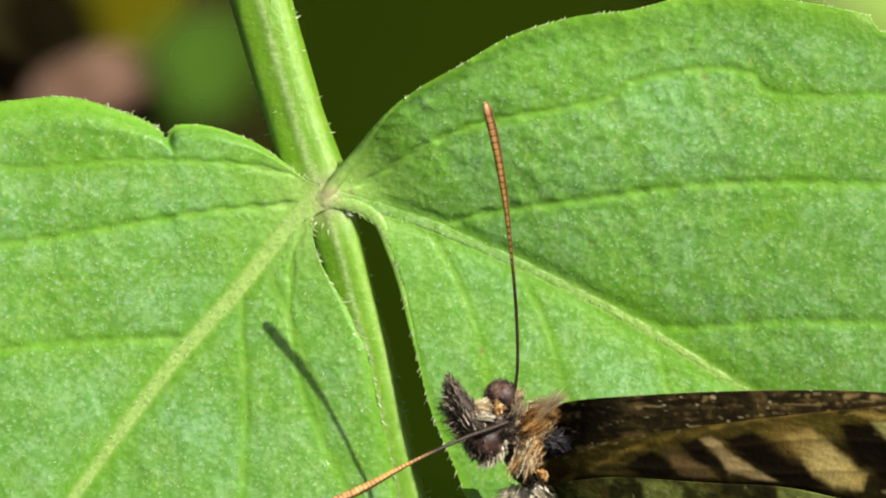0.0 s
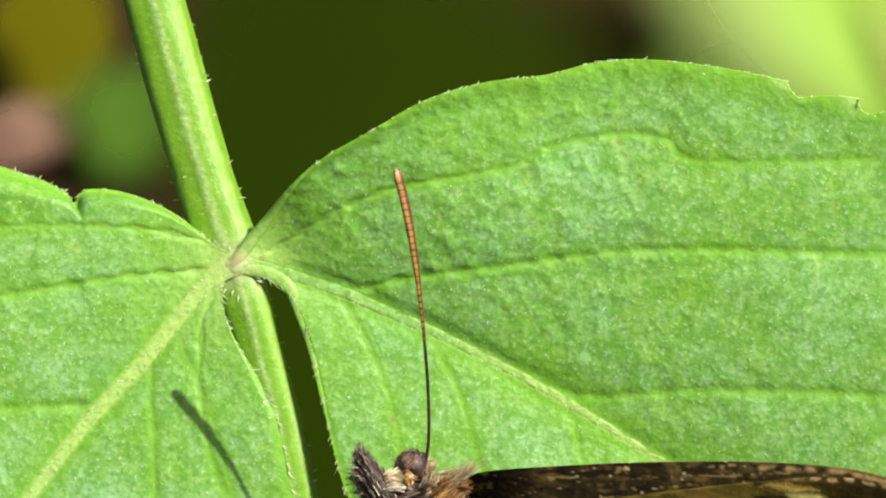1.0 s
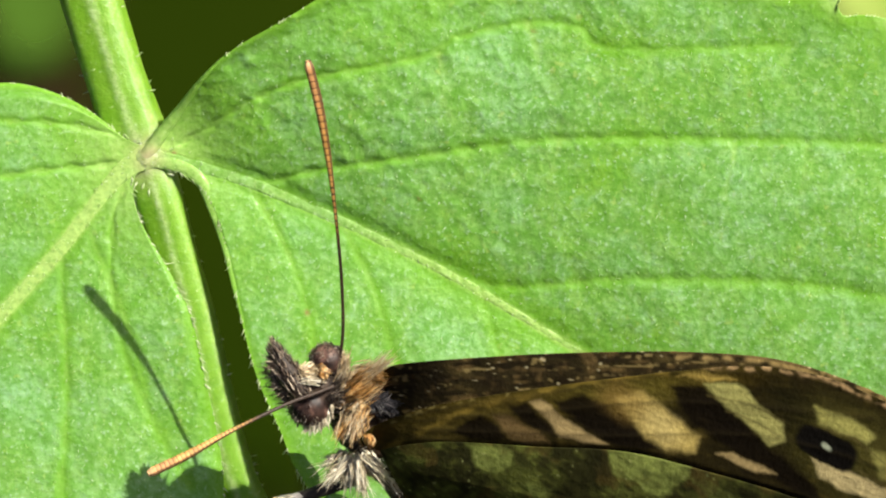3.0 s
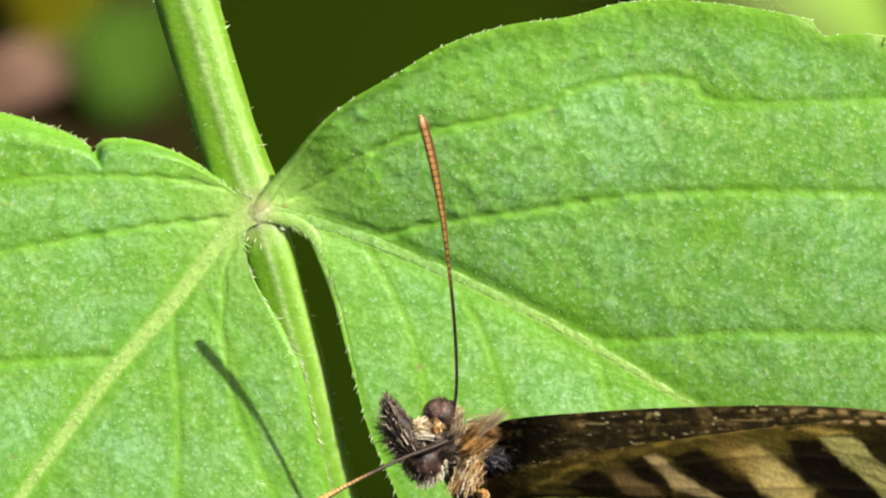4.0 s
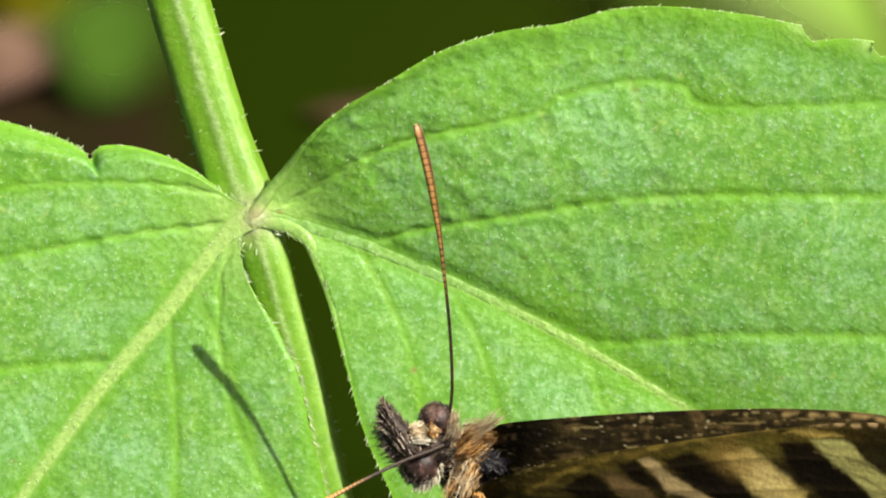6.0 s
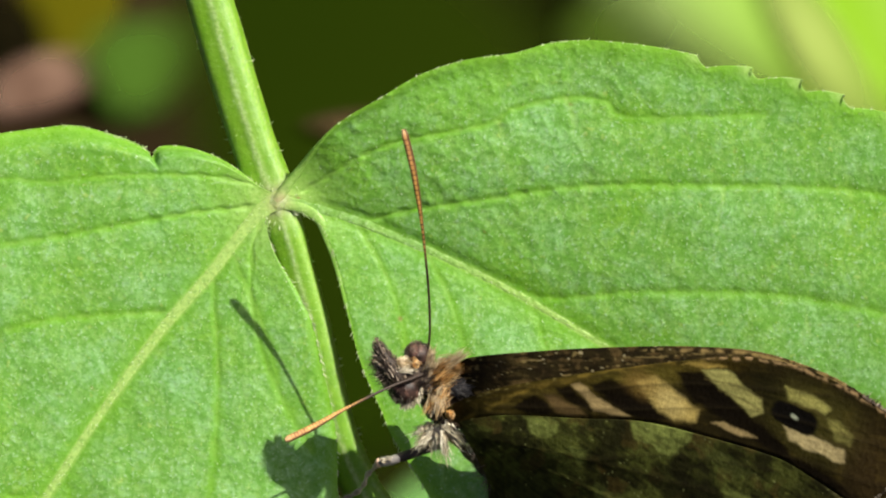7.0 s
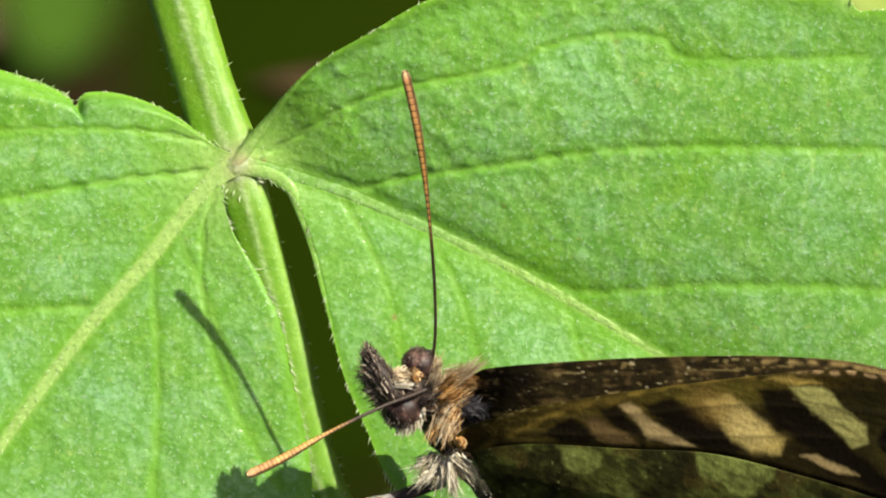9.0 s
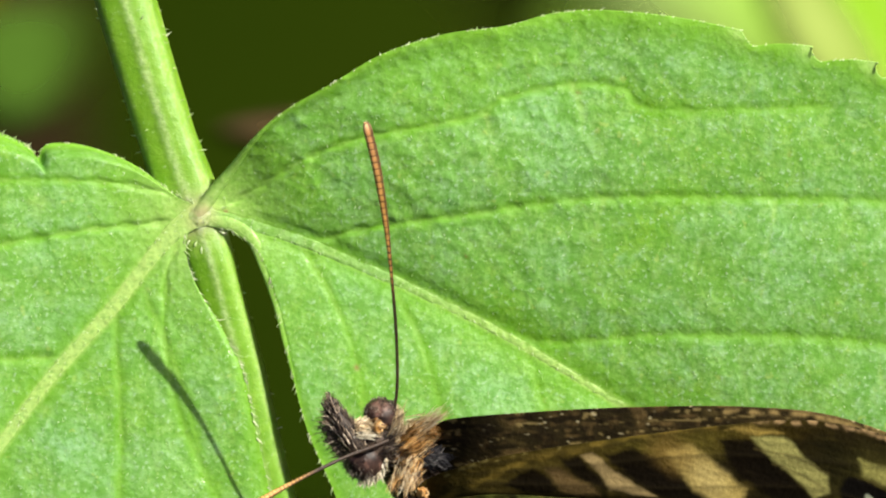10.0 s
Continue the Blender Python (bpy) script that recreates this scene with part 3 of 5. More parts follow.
    part("node_swelling", c, f2, STEM, stem, "pale pinkish swollen joint", floats={"ridge": np.full(len(c), 0.5), "node": 0.8 * np.exp(-(((c[:, 0] + 0.95) ** 2 + (c[:, 1] + 0.12) ** 2) / 0.26)) * (0.75 + 0.5 * np.array([noise.noise(Vector(q * 5)) for q in c]))})
    line = curve([(-1.4, 0.0, -0.1), (-0.5, -0.28, -0.02), (0.35, -0.52, -0.02), (0.98, -0.98, 0.03), (1.40, -1.9, 0.10), (1.94, -3.5, 0.20), (2.34, -5.2, 0.26), (2.8, -7.0, 0.30)], 40)
    wide = (0.10, 0.26, 0.23, 0.19, 0.15, 0.12, 0.09, 0.04)
    w, wf = tube(line, np.interp(np.linspace(0, 1, 40), np.linspace(0, 1, len(wide)), wide), 16)
    w[:, 2] = np.repeat(line[:, 2], 16) + 0.32 * (w[:, 2] - np.repeat(line[:, 2], 16))
    fade = np.repeat(np.linspace(0.85, 0.05, 40) ** 1.3, 16)
    zero = np.zeros(len(w))
    part("leaf_stalk", w, wf, BLADE, stem, "pale green leaf stalk edge", floats={"rib": fade, "vein": zero, "rim": 0.8 - 0.8 * fade, "tone_and_shade": zero, "speck": zero})
    part("stem_bristles", v, f, BRISTLE, stem, "short stiff pale bristles", kind="stuff")

    blade(plant,
          [(-1.3, -0.1), (0.9, -0.5), (2.8, -1.07), (4.76, -1.89), (7.34, -3.03), (10.57, -4.66), (14.93, -7.27), (20, -10.4), (27, -14.4), (35, -18.4), (45, -22)],
          [(-0.85, 0.35), (-0.1, 1.2), (0.89, 2.49), (2.19, 3.78), (4.13, 4.91), (6.08, 6.03), (8.35, 6.74), (10.61, 7.05), (12.56, 7.56), (14.5, 7.66),
           (17.1, 7.4), (19.7, 6.9), (22.3, 6.3), (24.7, 5.7), (26.64, 5.0), (29.7, 3.7), (33, 1.6), (38, -3), (42, -10), (45.2, -21.5)],
          [(-0.4, -0.55), (0.55, -0.9), (1.36, -1.72), (2.0, -3.66), (2.47, -5.93), (3.1, -8.3), (4.0, -10.4), (4.56, -11.76), (5.68, -13.55), (6.55, -15.0), (7.25, -15.85), (7.85, -16.6),
           (9.55, -18.3), (13, -22), (19, -25.5), (27, -27.5), (37, -26.5), (44.8, -22.4)],
          [[(0.24, 0.35), (4.13, 2.5), (9.31, 3.6), (10.6, 4.35), (13.2, 4.87), (15.14, 4.71), (15.95, 3.95), (18.7, 3.88), (22.91, 4.03)],
           [(3.2, -1.2), (5.41, -0.6), (8.97, -0.13), (13.83, 0.5), (20.31, 0.54), (26.79, 0.29), (29.7, -0.37), (31.0, -1.67), (31, -3.45)],
           [(10.2, -4.6), (12.51, -4.99), (17.05, -4.69), (23.53, -4.88), (28.39, -5.71), (32.21, -6.53), (36, -9)],
           [(2.9, -1.3), (4.2, -3.6), (5.2, -6.5), (5.6, -10)], [(6.4, -2.8), (7.6, -5.4), (8.8, -9.5), (10, -15)],
           [(17, -8.6), (24, -9.5), (31, -11), (37, -14)], [(11.5, -5.3), (12.8, -9), (16, -16), (19, -22)],
           [(14.4, 0.45), (14.2, -0.5), (13.9, -1.6)], [(18.4, 0.45), (18.1, -1.2), (17.7, -3.1)], [(20.95, 0.4), (20.8, -0.6), (20.5, -1.7)], [(23.65, 0.3), (23.5, -0.9), (23.2, -2.2)],
           [(19.6, -4.8), (19.7, -5.9), (19.95, -7.3)], [(24.9, -5.1), (25.0, -6.0), (25.1, -6.9)], [(23.05, 3.95), (22.9, 3.4), (22.7, 2.6)], [(9.9, 3.7), (10.0, 3.0), (10.05, 2.1)],
           [(13.2, 4.87), (13.6, 3.6), (13.4, 2.4)], [(27.2, 0.2), (27.0, -1.4), (26.8, -3.0)]],
          (0.2, 0.24, 0.2, 0.06, 0.05, 0.15, 0.06) + (0.03,) * 10, ((((19.6, 6.95), (22.2, 6.3), (24.65, 5.68), (26.7, 5.1), (29.3, 4.0)), 0.5), (((7.3, -15.9), (10.6, -19.4)), 0.4)), (2.2, 0.45), (9.0, 3.2), (-0.12, 0.04), 0.55, (1.0, 0.45, 0.55, 1.4, 1.1, 0.5), (), "bright green hairy leaf with a toothed margin, in sunshine", 3)
    blade(plant,
          [(-0.6, 0.2), (-2.2, -0.95), (-4.31, -3.63), (-6.91, -6.6), (-10.16, -11.05), (-12.43, -14.5), (-14.87, -18.2), (-18, -24), (-23, -32), (-29, -41)],
          [(-1.3, -0.4), (-1.6, -1.12), (-1.4, -2.14), (-0.95, -3.14), (-0.26, -4.24), (0.30, -5.3), (0.69, -6.2), (1.17, -8.5), (1.6, -10.4), (1.87, -12.4), (1.85, -14.2), (2.05, -15.0), (2.6, -15.8), (3.4, -16.9), (4.1, -18.4), (4.4, -20), (2.6, -25),
           (-3, -31), (-12, -37), (-22, -41), (-28.8, -41.6)],
          [(-1.2, 0.3), (-1.87, 0.6), (-3.16, 1.6), (-4.28, 2.2), (-5.58, 2.6), (-6.6, 2.66), (-7.0, 2.5), (-7.22, 2.1), (-7.45, 2.42), (-7.9, 2.72), (-8.81, 3.11), (-10.9, 3.67),
           (-12.68, 3.58), (-15.27, 3.2), (-17.5, 2.5), (-21, 0.5), (-26, -6), (-30, -16), (-32, -28), (-29.4, -40.6)],
          [[(-1.9, -0.35), (-5.59, -0.72), (-12.06, -1.83), (-18.52, -2.93), (-25, -6)], [(-2.3, 0.75), (-4.6, 1.15), (-8.81, 1.23), (-12.2, 0.9), (-15.28, 1.1), (-17.5, 0.3)],
           [(-5.8, -5.5), (-12.08, -5.87), (-15.31, -6.83), (-18.55, -9.08), (-23, -13)], [(-12.4, -14.6), (-18.58, -15.06), (-25, -19)],
           [(-1.9, -1.3), (-2.3, -2.6), (-2.22, -5.91), (-0.94, -9.8), (0.6, -12.5)], [(-4.25, -4.0), (-4.1, -6.5), (-4.01, -9.14), (-4.35, -13.99), (-5.01, -17.2), (-5.5, -24)],
           [(-11.6, -13.6), (-11.0, -15.6), (-10.19, -18.23), (-10, -26)], [(-3.3, -2.6), (-1.9, -6.0), (-1.0, -9.0)]],
          (0.2, 0.14, 0.18, 0.12, 0.11, 0.10, 0.08, 0.05), ((((2.9, -19.0), (2.0, -24.0)), 0.4), (((-17.3, 2.6), (-20.5, 0.8)), 0.4)), (0.35, 0.5), (2.6, 3.2), (0.12, 0.8), 0.95, (1.0, 1.0, 1.0, 0.95, 0.7, 0.5), ((1.3, -11.5, 3.8, 0.4),), "bright green hairy leaf with a notched margin, in sunshine", 5)


build_plant()


# ---- butterfly ----
def spot(p, x, y, rx, ry, turn=0.0, soft=0.25):
    """A soft-edged oval mark: 1 inside, 0 outside."""
    c, s = math.cos(radians(turn)), math.sin(radians(turn))
    u, v = (p[:, 0] - x) * c + (p[:, 1] - y) * s, -(p[:, 0] - x) * s + (p[:, 1] - y) * c
    r = (np.abs(u / rx) ** 2.4 + np.abs(v / ry) ** 2.4) ** (1 / 2.4)
    return 1 - smooth_step(r, 1 - soft, 1 + soft)


def lay(colour, mask, rgb):
    return colour + (np.array(rgb) - colour) * mask[:, None]


def patch(p, corners, soft=0.12):
    """A soft-edged mark with the given corners: 1 inside, 0 outside."""
    c = np.array(corners, float)
    far, _ = line_distance(p, np.vstack([c, c[:1]]))
    inside = np.zeros(len(p), bool)
    for a, b in zip(c, np.roll(c, -1, 0)):
        cut = (a[1] > p[:, 1]) != (b[1] > p[:, 1])
        inside ^= cut & (p[:, 0] < (b[0] - a[0]) * (p[:, 1] - a[1]) / (b[1] - a[1] + 1e-12) + a[0])
    return smooth_step(np.where(inside, far, -far), -soft, soft)


def streaks(p, seed, turn=-12.0):
    """Fine scale rows that run along the wing."""
    c, s = math.cos(radians(turn)), math.sin(radians(turn))
    return np.array([noise.noise(Vector(((x * c + y * s) * 0.8, (y * c - x * s) * 6.0, seed))) for x, y in p])


def forewing_pattern(p, near=True):
    q = p + 0.12 * np.column_stack([mottle(p, 1.5, 1.0), mottle(p, 1.5, 2.0)]) + 0.03 * np.column_stack([mottle(p, 6, 6.0), mottle(p, 6, 7.0)])
    c = np.tile(np.array([0.022, 0.0165, 0.006]), (len(p), 1))
    m = mottle(p, 0.8, 3.0) + 0.5 * mottle(p, 2.6, 5.0) + 0.5 * streaks(p, 8.0)
    c = lay(c, smooth_step(m, 0.05, 0.8) * 0.7, (0.085, 0.062, 0.02))
    c = lay(c, smooth_step(-m, 0.1, 0.8) * 0.6, (0.012, 0.008, 0.004))
    if not near:
        c = lay(c * 0.95, smooth_step(0.7 * mottle(p, 1.6, 9.0) + 0.5 * streaks(p, 4.0, 2.0) + 0.4 * mottle(p, 5.0, 10.0), 0.0, 0.6) * 0.8, (0.11, 0.072, 0.026))
        c = lay(c, smooth_step(streaks(p, 5.0, 3.0) + 0.6 * mottle(p, 5.0, 12.0), 0.42, 0.58) * 0.75, (0.22, 0.165, 0.06))
        c = lay(c, smooth_step(mottle(p, 7.0, 53.0) + 0.5 * mottle(p, 2.0, 54.0), 0.62, 0.72) * 0.9, (0.42, 0.36, 0.20))
        c = lay(c, smooth_step(-streaks(p, 6.0, 3.0) - 0.5 * mottle(p, 2.2, 55.0), 0.12, 0.4) * 0.75, (0.011, 0.008, 0.004))
        d, _ = line_distance(p, curve([(18.5, -7.42), (20.5, -7.45), (22.0, -7.62), (24.4, -8.3), (26.6, -9.35), (28.4, -10.85)], 40))
        c = lay(c, 0.8 * np.exp(-((d / 0.10) ** 2)) * smooth_step(mottle(p, 2.2, 56.0), -0.25, 0.15), (0.38, 0.27, 0.10))
        return lay(c, spot(p, 29.3, -16.3, 1.3, 1.6, 0, 0.6) * smooth_step(mottle(p, 1.4, 19.0), -0.2, 0.4), (0.36, 0.26, 0.16))
    c = lay(c, spot(q, 14.2, -8.95, 6.6, 0.50, 8, 0.6) * 0.7, (0.15, 0.105, 0.026))
    c = lay(c, spot(q, 16.4, -8.6, 2.4, 0.6, 4, 0.6) * 0.7, (0.15, 0.125, 0.035))
    c = lay(c, spot(q, 11.4, -9.7, 3.0, 0.8, 14, 0.6) * 0.7, (0.075, 0.058, 0.018))
    c = lay(c, spot(q, 24.8, -10.9, 2.4, 1.5, -30, 0.5) * 0.6, (0.10, 0.09, 0.03))
    c = lay(c, spot(q, 22.4, -9.2, 0.9, 0.7, -40, 0.6) * 0.8, (0.018, 0.016, 0.006))
    d, _ = line_distance(q, curve([(7.9, -10.75), (8.66, -10.38), (9.86, -9.79), (11.06, -9.25), (12.88, -8.83), (14.89, -8.43), (16.4, -8.19), (18.12, -7.97)], 40))
    c = lay(c, 0.85 * np.exp(-((d / 0.11) ** 2)) * smooth_step(mottle(p, 1.8, 51.0), -0.45, 0.2), (0.30, 0.21, 0.06))
    d, _ = line_distance(q, curve([(8.2, -9.75), (9.4, -9.32), (10.8, -8.98), (12.4, -8.72)], 24))
    c = lay(c, 0.8 * np.exp(-((d / 0.06) ** 2)) * smooth_step(mottle(p, 3.0, 52.0), -0.1, 0.2), (0.30, 0.24, 0.12))
    black = (0.007, 0.0045, 0.0025)
    for corners in (((12.40, -9.15), (13.10, -9.0), (13.55, -9.5), (14.2, -10.2), (13.5, -10.05), (12.8, -9.65)), ((14.05, -8.95), (15.1, -8.75), (15.9, -9.1), (16.75, -9.75), (17.4, -10.4), (17.95, -10.8), (16.7, -10.7), (15.7, -10.25), (14.85, -9.72)),
                    ((18.21, -8.4), (19.47, -8.43), (20.34, -9.32), (21.18, -10.1), (21.88, -10.81), (23.22, -11.77), (23.77, -12.7), (22.29, -11.95), (20.44, -10.69), (18.95, -9.73)),
                    ((10.4, -10.1), (10.9, -9.65), (11.4, -9.45), (12.1, -9.9), (12.5, -10.4), (11.1, -10.4)), ((22.29, -11.95), (23.77, -12.51), (26.0, -13.81), (27.48, -14.83), (26.0, -14.55), (24.14, -13.07))):
        c = lay(c, patch(q, corners, 0.13) * 0.96, black)
    c = c * (0.58, 0.58, 0.40) * (1 + 0.3 * streaks(p, 15.0))[:, None]
    olive, tan, pink = (0.29, 0.275, 0.10), (0.38, 0.29, 0.10), (0.27, 0.20, 0.10)
    for corners, rgb, soft in ((((18.49, -8.03), (19.51, -7.93), (20.66, -8.21), (19.7, -8.29)), (0.32, 0.23, 0.06), 0.08),
                               (((19.47, -8.34), (20.71, -8.34), (21.49, -9.17), (22.29, -9.82), (22.35, -10.43), (21.83, -10.58), (21.09, -9.88), (20.25, -9.17)), olive, 0.10),
                               (((16.3, -8.85), (17.21, -8.63), (17.91, -9.03), (18.41, -9.64), (19.25, -10.25), (19.12, -10.78), (18.1, -10.7), (17.4, -10.36), (16.75, -9.55)), tan, 0.17),
                               (((13.2, -9.0), (13.65, -8.93), (14.4, -9.5), (15.1, -10.1), (16.0, -10.5), (15.1, -10.52), (14.28, -10.22), (13.78, -9.61)), pink, 0.09),
                               (((11.9, -9.5), (12.6, -9.6), (13.5, -10.12), (13.9, -10.5), (12.6, -10.4), (12.17, -9.91)), (0.10, 0.066, 0.028), 0.14),
                               (((19.84, -10.88), (20.53, -10.84), (22.07, -11.58), (21.27, -11.53)), pink, 0.08),
                               (((23.46, -9.21), (24.7, -9.6), (25.63, -10.21), (25.29, -10.51), (24.24, -10.05), (23.55, -9.77)), (0.28, 0.265, 0.085), 0.12),
                               (((25.4, -10.69), (26.0, -10.84), (26.59, -11.58), (26.46, -12.01), (25.72, -11.68)), (0.19, 0.18, 0.055), 0.16),
                               (((23.36, -11.06), (24.14, -11.18), (26.22, -12.29), (26.14, -12.84), (24.7, -12.29), (23.62, -11.73)), (0.43, 0.35, 0.19), 0.10)):
        c = lay(c, patch(q, corners, soft), rgb)
    # the tan mark browns towards the wing's root, and veinlets cross the pale marks
    c = lay(c, spot(q, 16.6, -9.0, 0.9, 0.55, -30, 0.7) * 0.6, (0.19, 0.12, 0.035))
    c = lay(c, spot(q, 17.9, -9.9, 0.75, 0.5, -40, 0.7) * 0.5, (0.46, 0.37, 0.17))
    for line in ([(19.6, -8.75), (21.2, -9.15), (22.3, -9.75)], [(20.3, -9.35), (21.4, -9.75), (22.2, -10.25)], [(23.4, -9.9), (24.6, -10.25), (26.3, -11.5)], [(25.0, -11.45), (26.1, -12.05)]):
        d, _ = line_distance(q, curve(line, 16))
        c = lay(c, 0.6 * np.exp(-((d / 0.05) ** 2)), (0.07, 0.055, 0.02))
    c = lay(c, spot(q, 23.85, -10.65, 1.22, 0.56, -28, 0.10), (0.003, 0.0025, 0.002))
    c = lay(c, spot(p, 23.84, -10.62, 0.20, 0.10, -40, 0.35), (0.30, 0.33, 0.27))
    c = lay(c, spot(p, 27.6, -13.0, 1.4, 2.0, 25, 0.6) * 0.4, (0.05, 0.03, 0.012))
    d, _ = line_distance(q, curve([(19.5, -7.75), (22, -7.85), (24.2, -8.35), (26.4, -9.35), (28.2, -10.5), (29.0, -11.6), (29.1, -12.8)], 40))
    c = lay(c, 0.9 * np.exp(-((d / 0.09) ** 2)) * smooth_step(mottle(p, 3.2, 33.0), -0.25, 0.15), (0.36, 0.24, 0.13))
    c = c * (0.92, 0.92, 0.78) * (1 + 0.16 * mottle(p, 6.0, 34.0) + 0.12 * streaks(p, 35.0))[:, None]
    return c


def hindwing_pattern(p, near=True):
    q = p + 0.18 * np.column_stack([mottle(p, 1.7, 11.0), mottle(p, 1.7, 12.0)]) + 0.10 * np.column_stack([mottle(p, 4.5, 16.0), mottle(p, 4.5, 17.0)])
    c = np.tile(np.array([0.034, 0.034, 0.0115]), (len(p), 1))
    m = mottle(p, 0.5, 21.0) + 0.7 * mottle(p, 1.5, 22.0) + 0.45 * streaks(p, 23.0, -35.0) + 0.4 * mottle(p, 4.0, 24.0)
    c = lay(c, smooth_step(m, 0.05, 0.35) * 0.75, (0.078, 0.082, 0.026))
    c = lay(c, smooth_step(-m, 0.10, 0.45) * 0.8, (0.012, 0.0105, 0.005))
    c = lay(c, smooth_step(mottle(p, 0.9, 29.0) + 0.4 * mottle(p, 3.0, 31.0), 0.15, 0.4) * 0.5, (0.070, 0.045, 0.018))
    grey = (0.150, 0.165, 0.062)
    for corners, k in ((((15.9, -10.75), (17.6, -10.75), (19.1, -11.05), (18.9, -11.7), (17.85, -12.6), (17.1, -12.0), (16.3, -11.65)), 0.95), (((10.9, -10.5), (12.6, -10.7), (12.5, -11.45), (11.25, -11.47)), 0.75),
                       (((20.3, -13.9), (21.6, -14.35), (21.95, -15.2), (20.6, -15.2)), 0.75), (((12.88, -11.94), (14.0, -12.14), (13.65, -12.8)), 0.6),
                       (((18.9, -11.6), (20.6, -12.4), (22.4, -13.6), (20.4, -13.4)), 0.28), (((14.3, -13.6), (15.6, -14.4), (15.2, -15.3), (14.2, -14.6)), 0.4)):
        c = lay(c, patch(q, corners, 0.10) * k * np.clip(0.85 + 0.5 * mottle(p, 2.4, 36.0), 0, 1), grey)
    for corners, k in ((((12.6, -10.75), (13.15, -10.75), (13.3, -11.5), (12.6, -11.4)), 0.8), (((15.3, -10.8), (15.95, -10.8), (16.3, -11.7), (15.5, -11.6)), 0.7),
                       (((17.3, -12.75), (20.1, -13.9), (20.5, -15.2), (17.6, -14.3), (16.6, -13.4)), 0.75), (((13.6, -11.9), (14.6, -12.3), (14.1, -13.1)), 0.7)):
        c = lay(c, patch(q, corners, 0.16) * k, (0.010, 0.009, 0.004))
    c = lay(c, spot(q, 25.8, -16.4, 1.6, 1.0, -40, 0.7) * 0.55, (0.13, 0.08, 0.036))
    c = lay(c, spot(q, 18.6, -16.4, 2.2, 1.0, -25, 0.7) * 0.5, (0.085, 0.056, 0.022))
    c = lay(c, spot(q, 11.6, -15.2, 1.6, 2.6, 25, 0.7) * 0.65, (0.018, 0.018, 0.013))
    if not near:
        c = lay(c, smooth_step(mottle(p, 1.3, 30.0), 0.0, 0.25) * 0.7, (0.15, 0.10, 0.05))
        d, _ = line_distance(q, curve([(28.6, -14.85), (29.05, -15.25), (29.15, -16.4), (29.9, -16.8), (30.0, -17.4)], 30))
        c = lay(c, 0.95 * np.exp(-((d / 0.17) ** 2)) * smooth_step(mottle(p, 4.0, 37.0), -0.35, 0.0), (0.50, 0.42, 0.32))
        d, _ = line_distance(q, curve([(27.6, -16.3), (28.6, -16.2), (29.2, -16.5), (28.9, -17.4)], 20))
        c = lay(c, 0.6 * np.exp(-((d / 0.12) ** 2)), (0.40, 0.33, 0.22))
    if near:
        d, _ = line_distance(q, curve([(24.7, -13.4), (26.13, -14.4), (27.15, -15.1), (27.4, -16.2), (28.2, -17.2), (28.5, -18.2)], 24))
        c = lay(c, 0.95 * np.exp(-((d / 0.15) ** 2)) * smooth_step(p[:, 0], 24.5, 27.2) * smooth_step(mottle(p, 4.0, 38.0), -0.4, 0.0), (0.40, 0.33, 0.25))
        c = lay(c, smooth_step(mottle(p, 7.5, 57.0) + 0.5 * mottle(p, 1.6, 58.0), 0.66, 0.76) * 0.8, (0.20, 0.20, 0.11))
    fine = mottle(p, 3.2, 26.0) + 0.6 * mottle(p, 8.0, 27.0)
    # brightened towards the body, making up in colour for the slope's shade
    return np.clip(c * (0.68, 0.74, 0.45) * (1.5 - 0.5 * smooth_step(p[:, :1], 13, 21)) * (1 + 0.4 * streaks(p, 25.0, -35.0) + 0.38 * fine)[:, None], 0.002, 1)


def wing_height(x, y, hind):
    """The folded wings lean: the forewing a little, the hindwing from its upper edge down to just above the leaf."""
    below = np.interp(x, [8, 11, 14, 17, 20, 23, 25, 27.2, 30], [-10.7, -10.5, -10.65, -10.85, -11.6, -12.55, -13.8, -15.3, -17]) - y
    lean = 7.2 + 0.47 * (y + 10.0)
    inner = 4.0 * np.exp(-np.maximum(x - 9, 0) / 4.4) * smooth_step(-y, 11.2, 15.6)
    if hind:
        return lean + 0.06 - inner
    return lean - 0.5 * smooth_step(below, -0.25, 0.5) - 0.25 * np.maximum(below - 0.5, 0) - inner


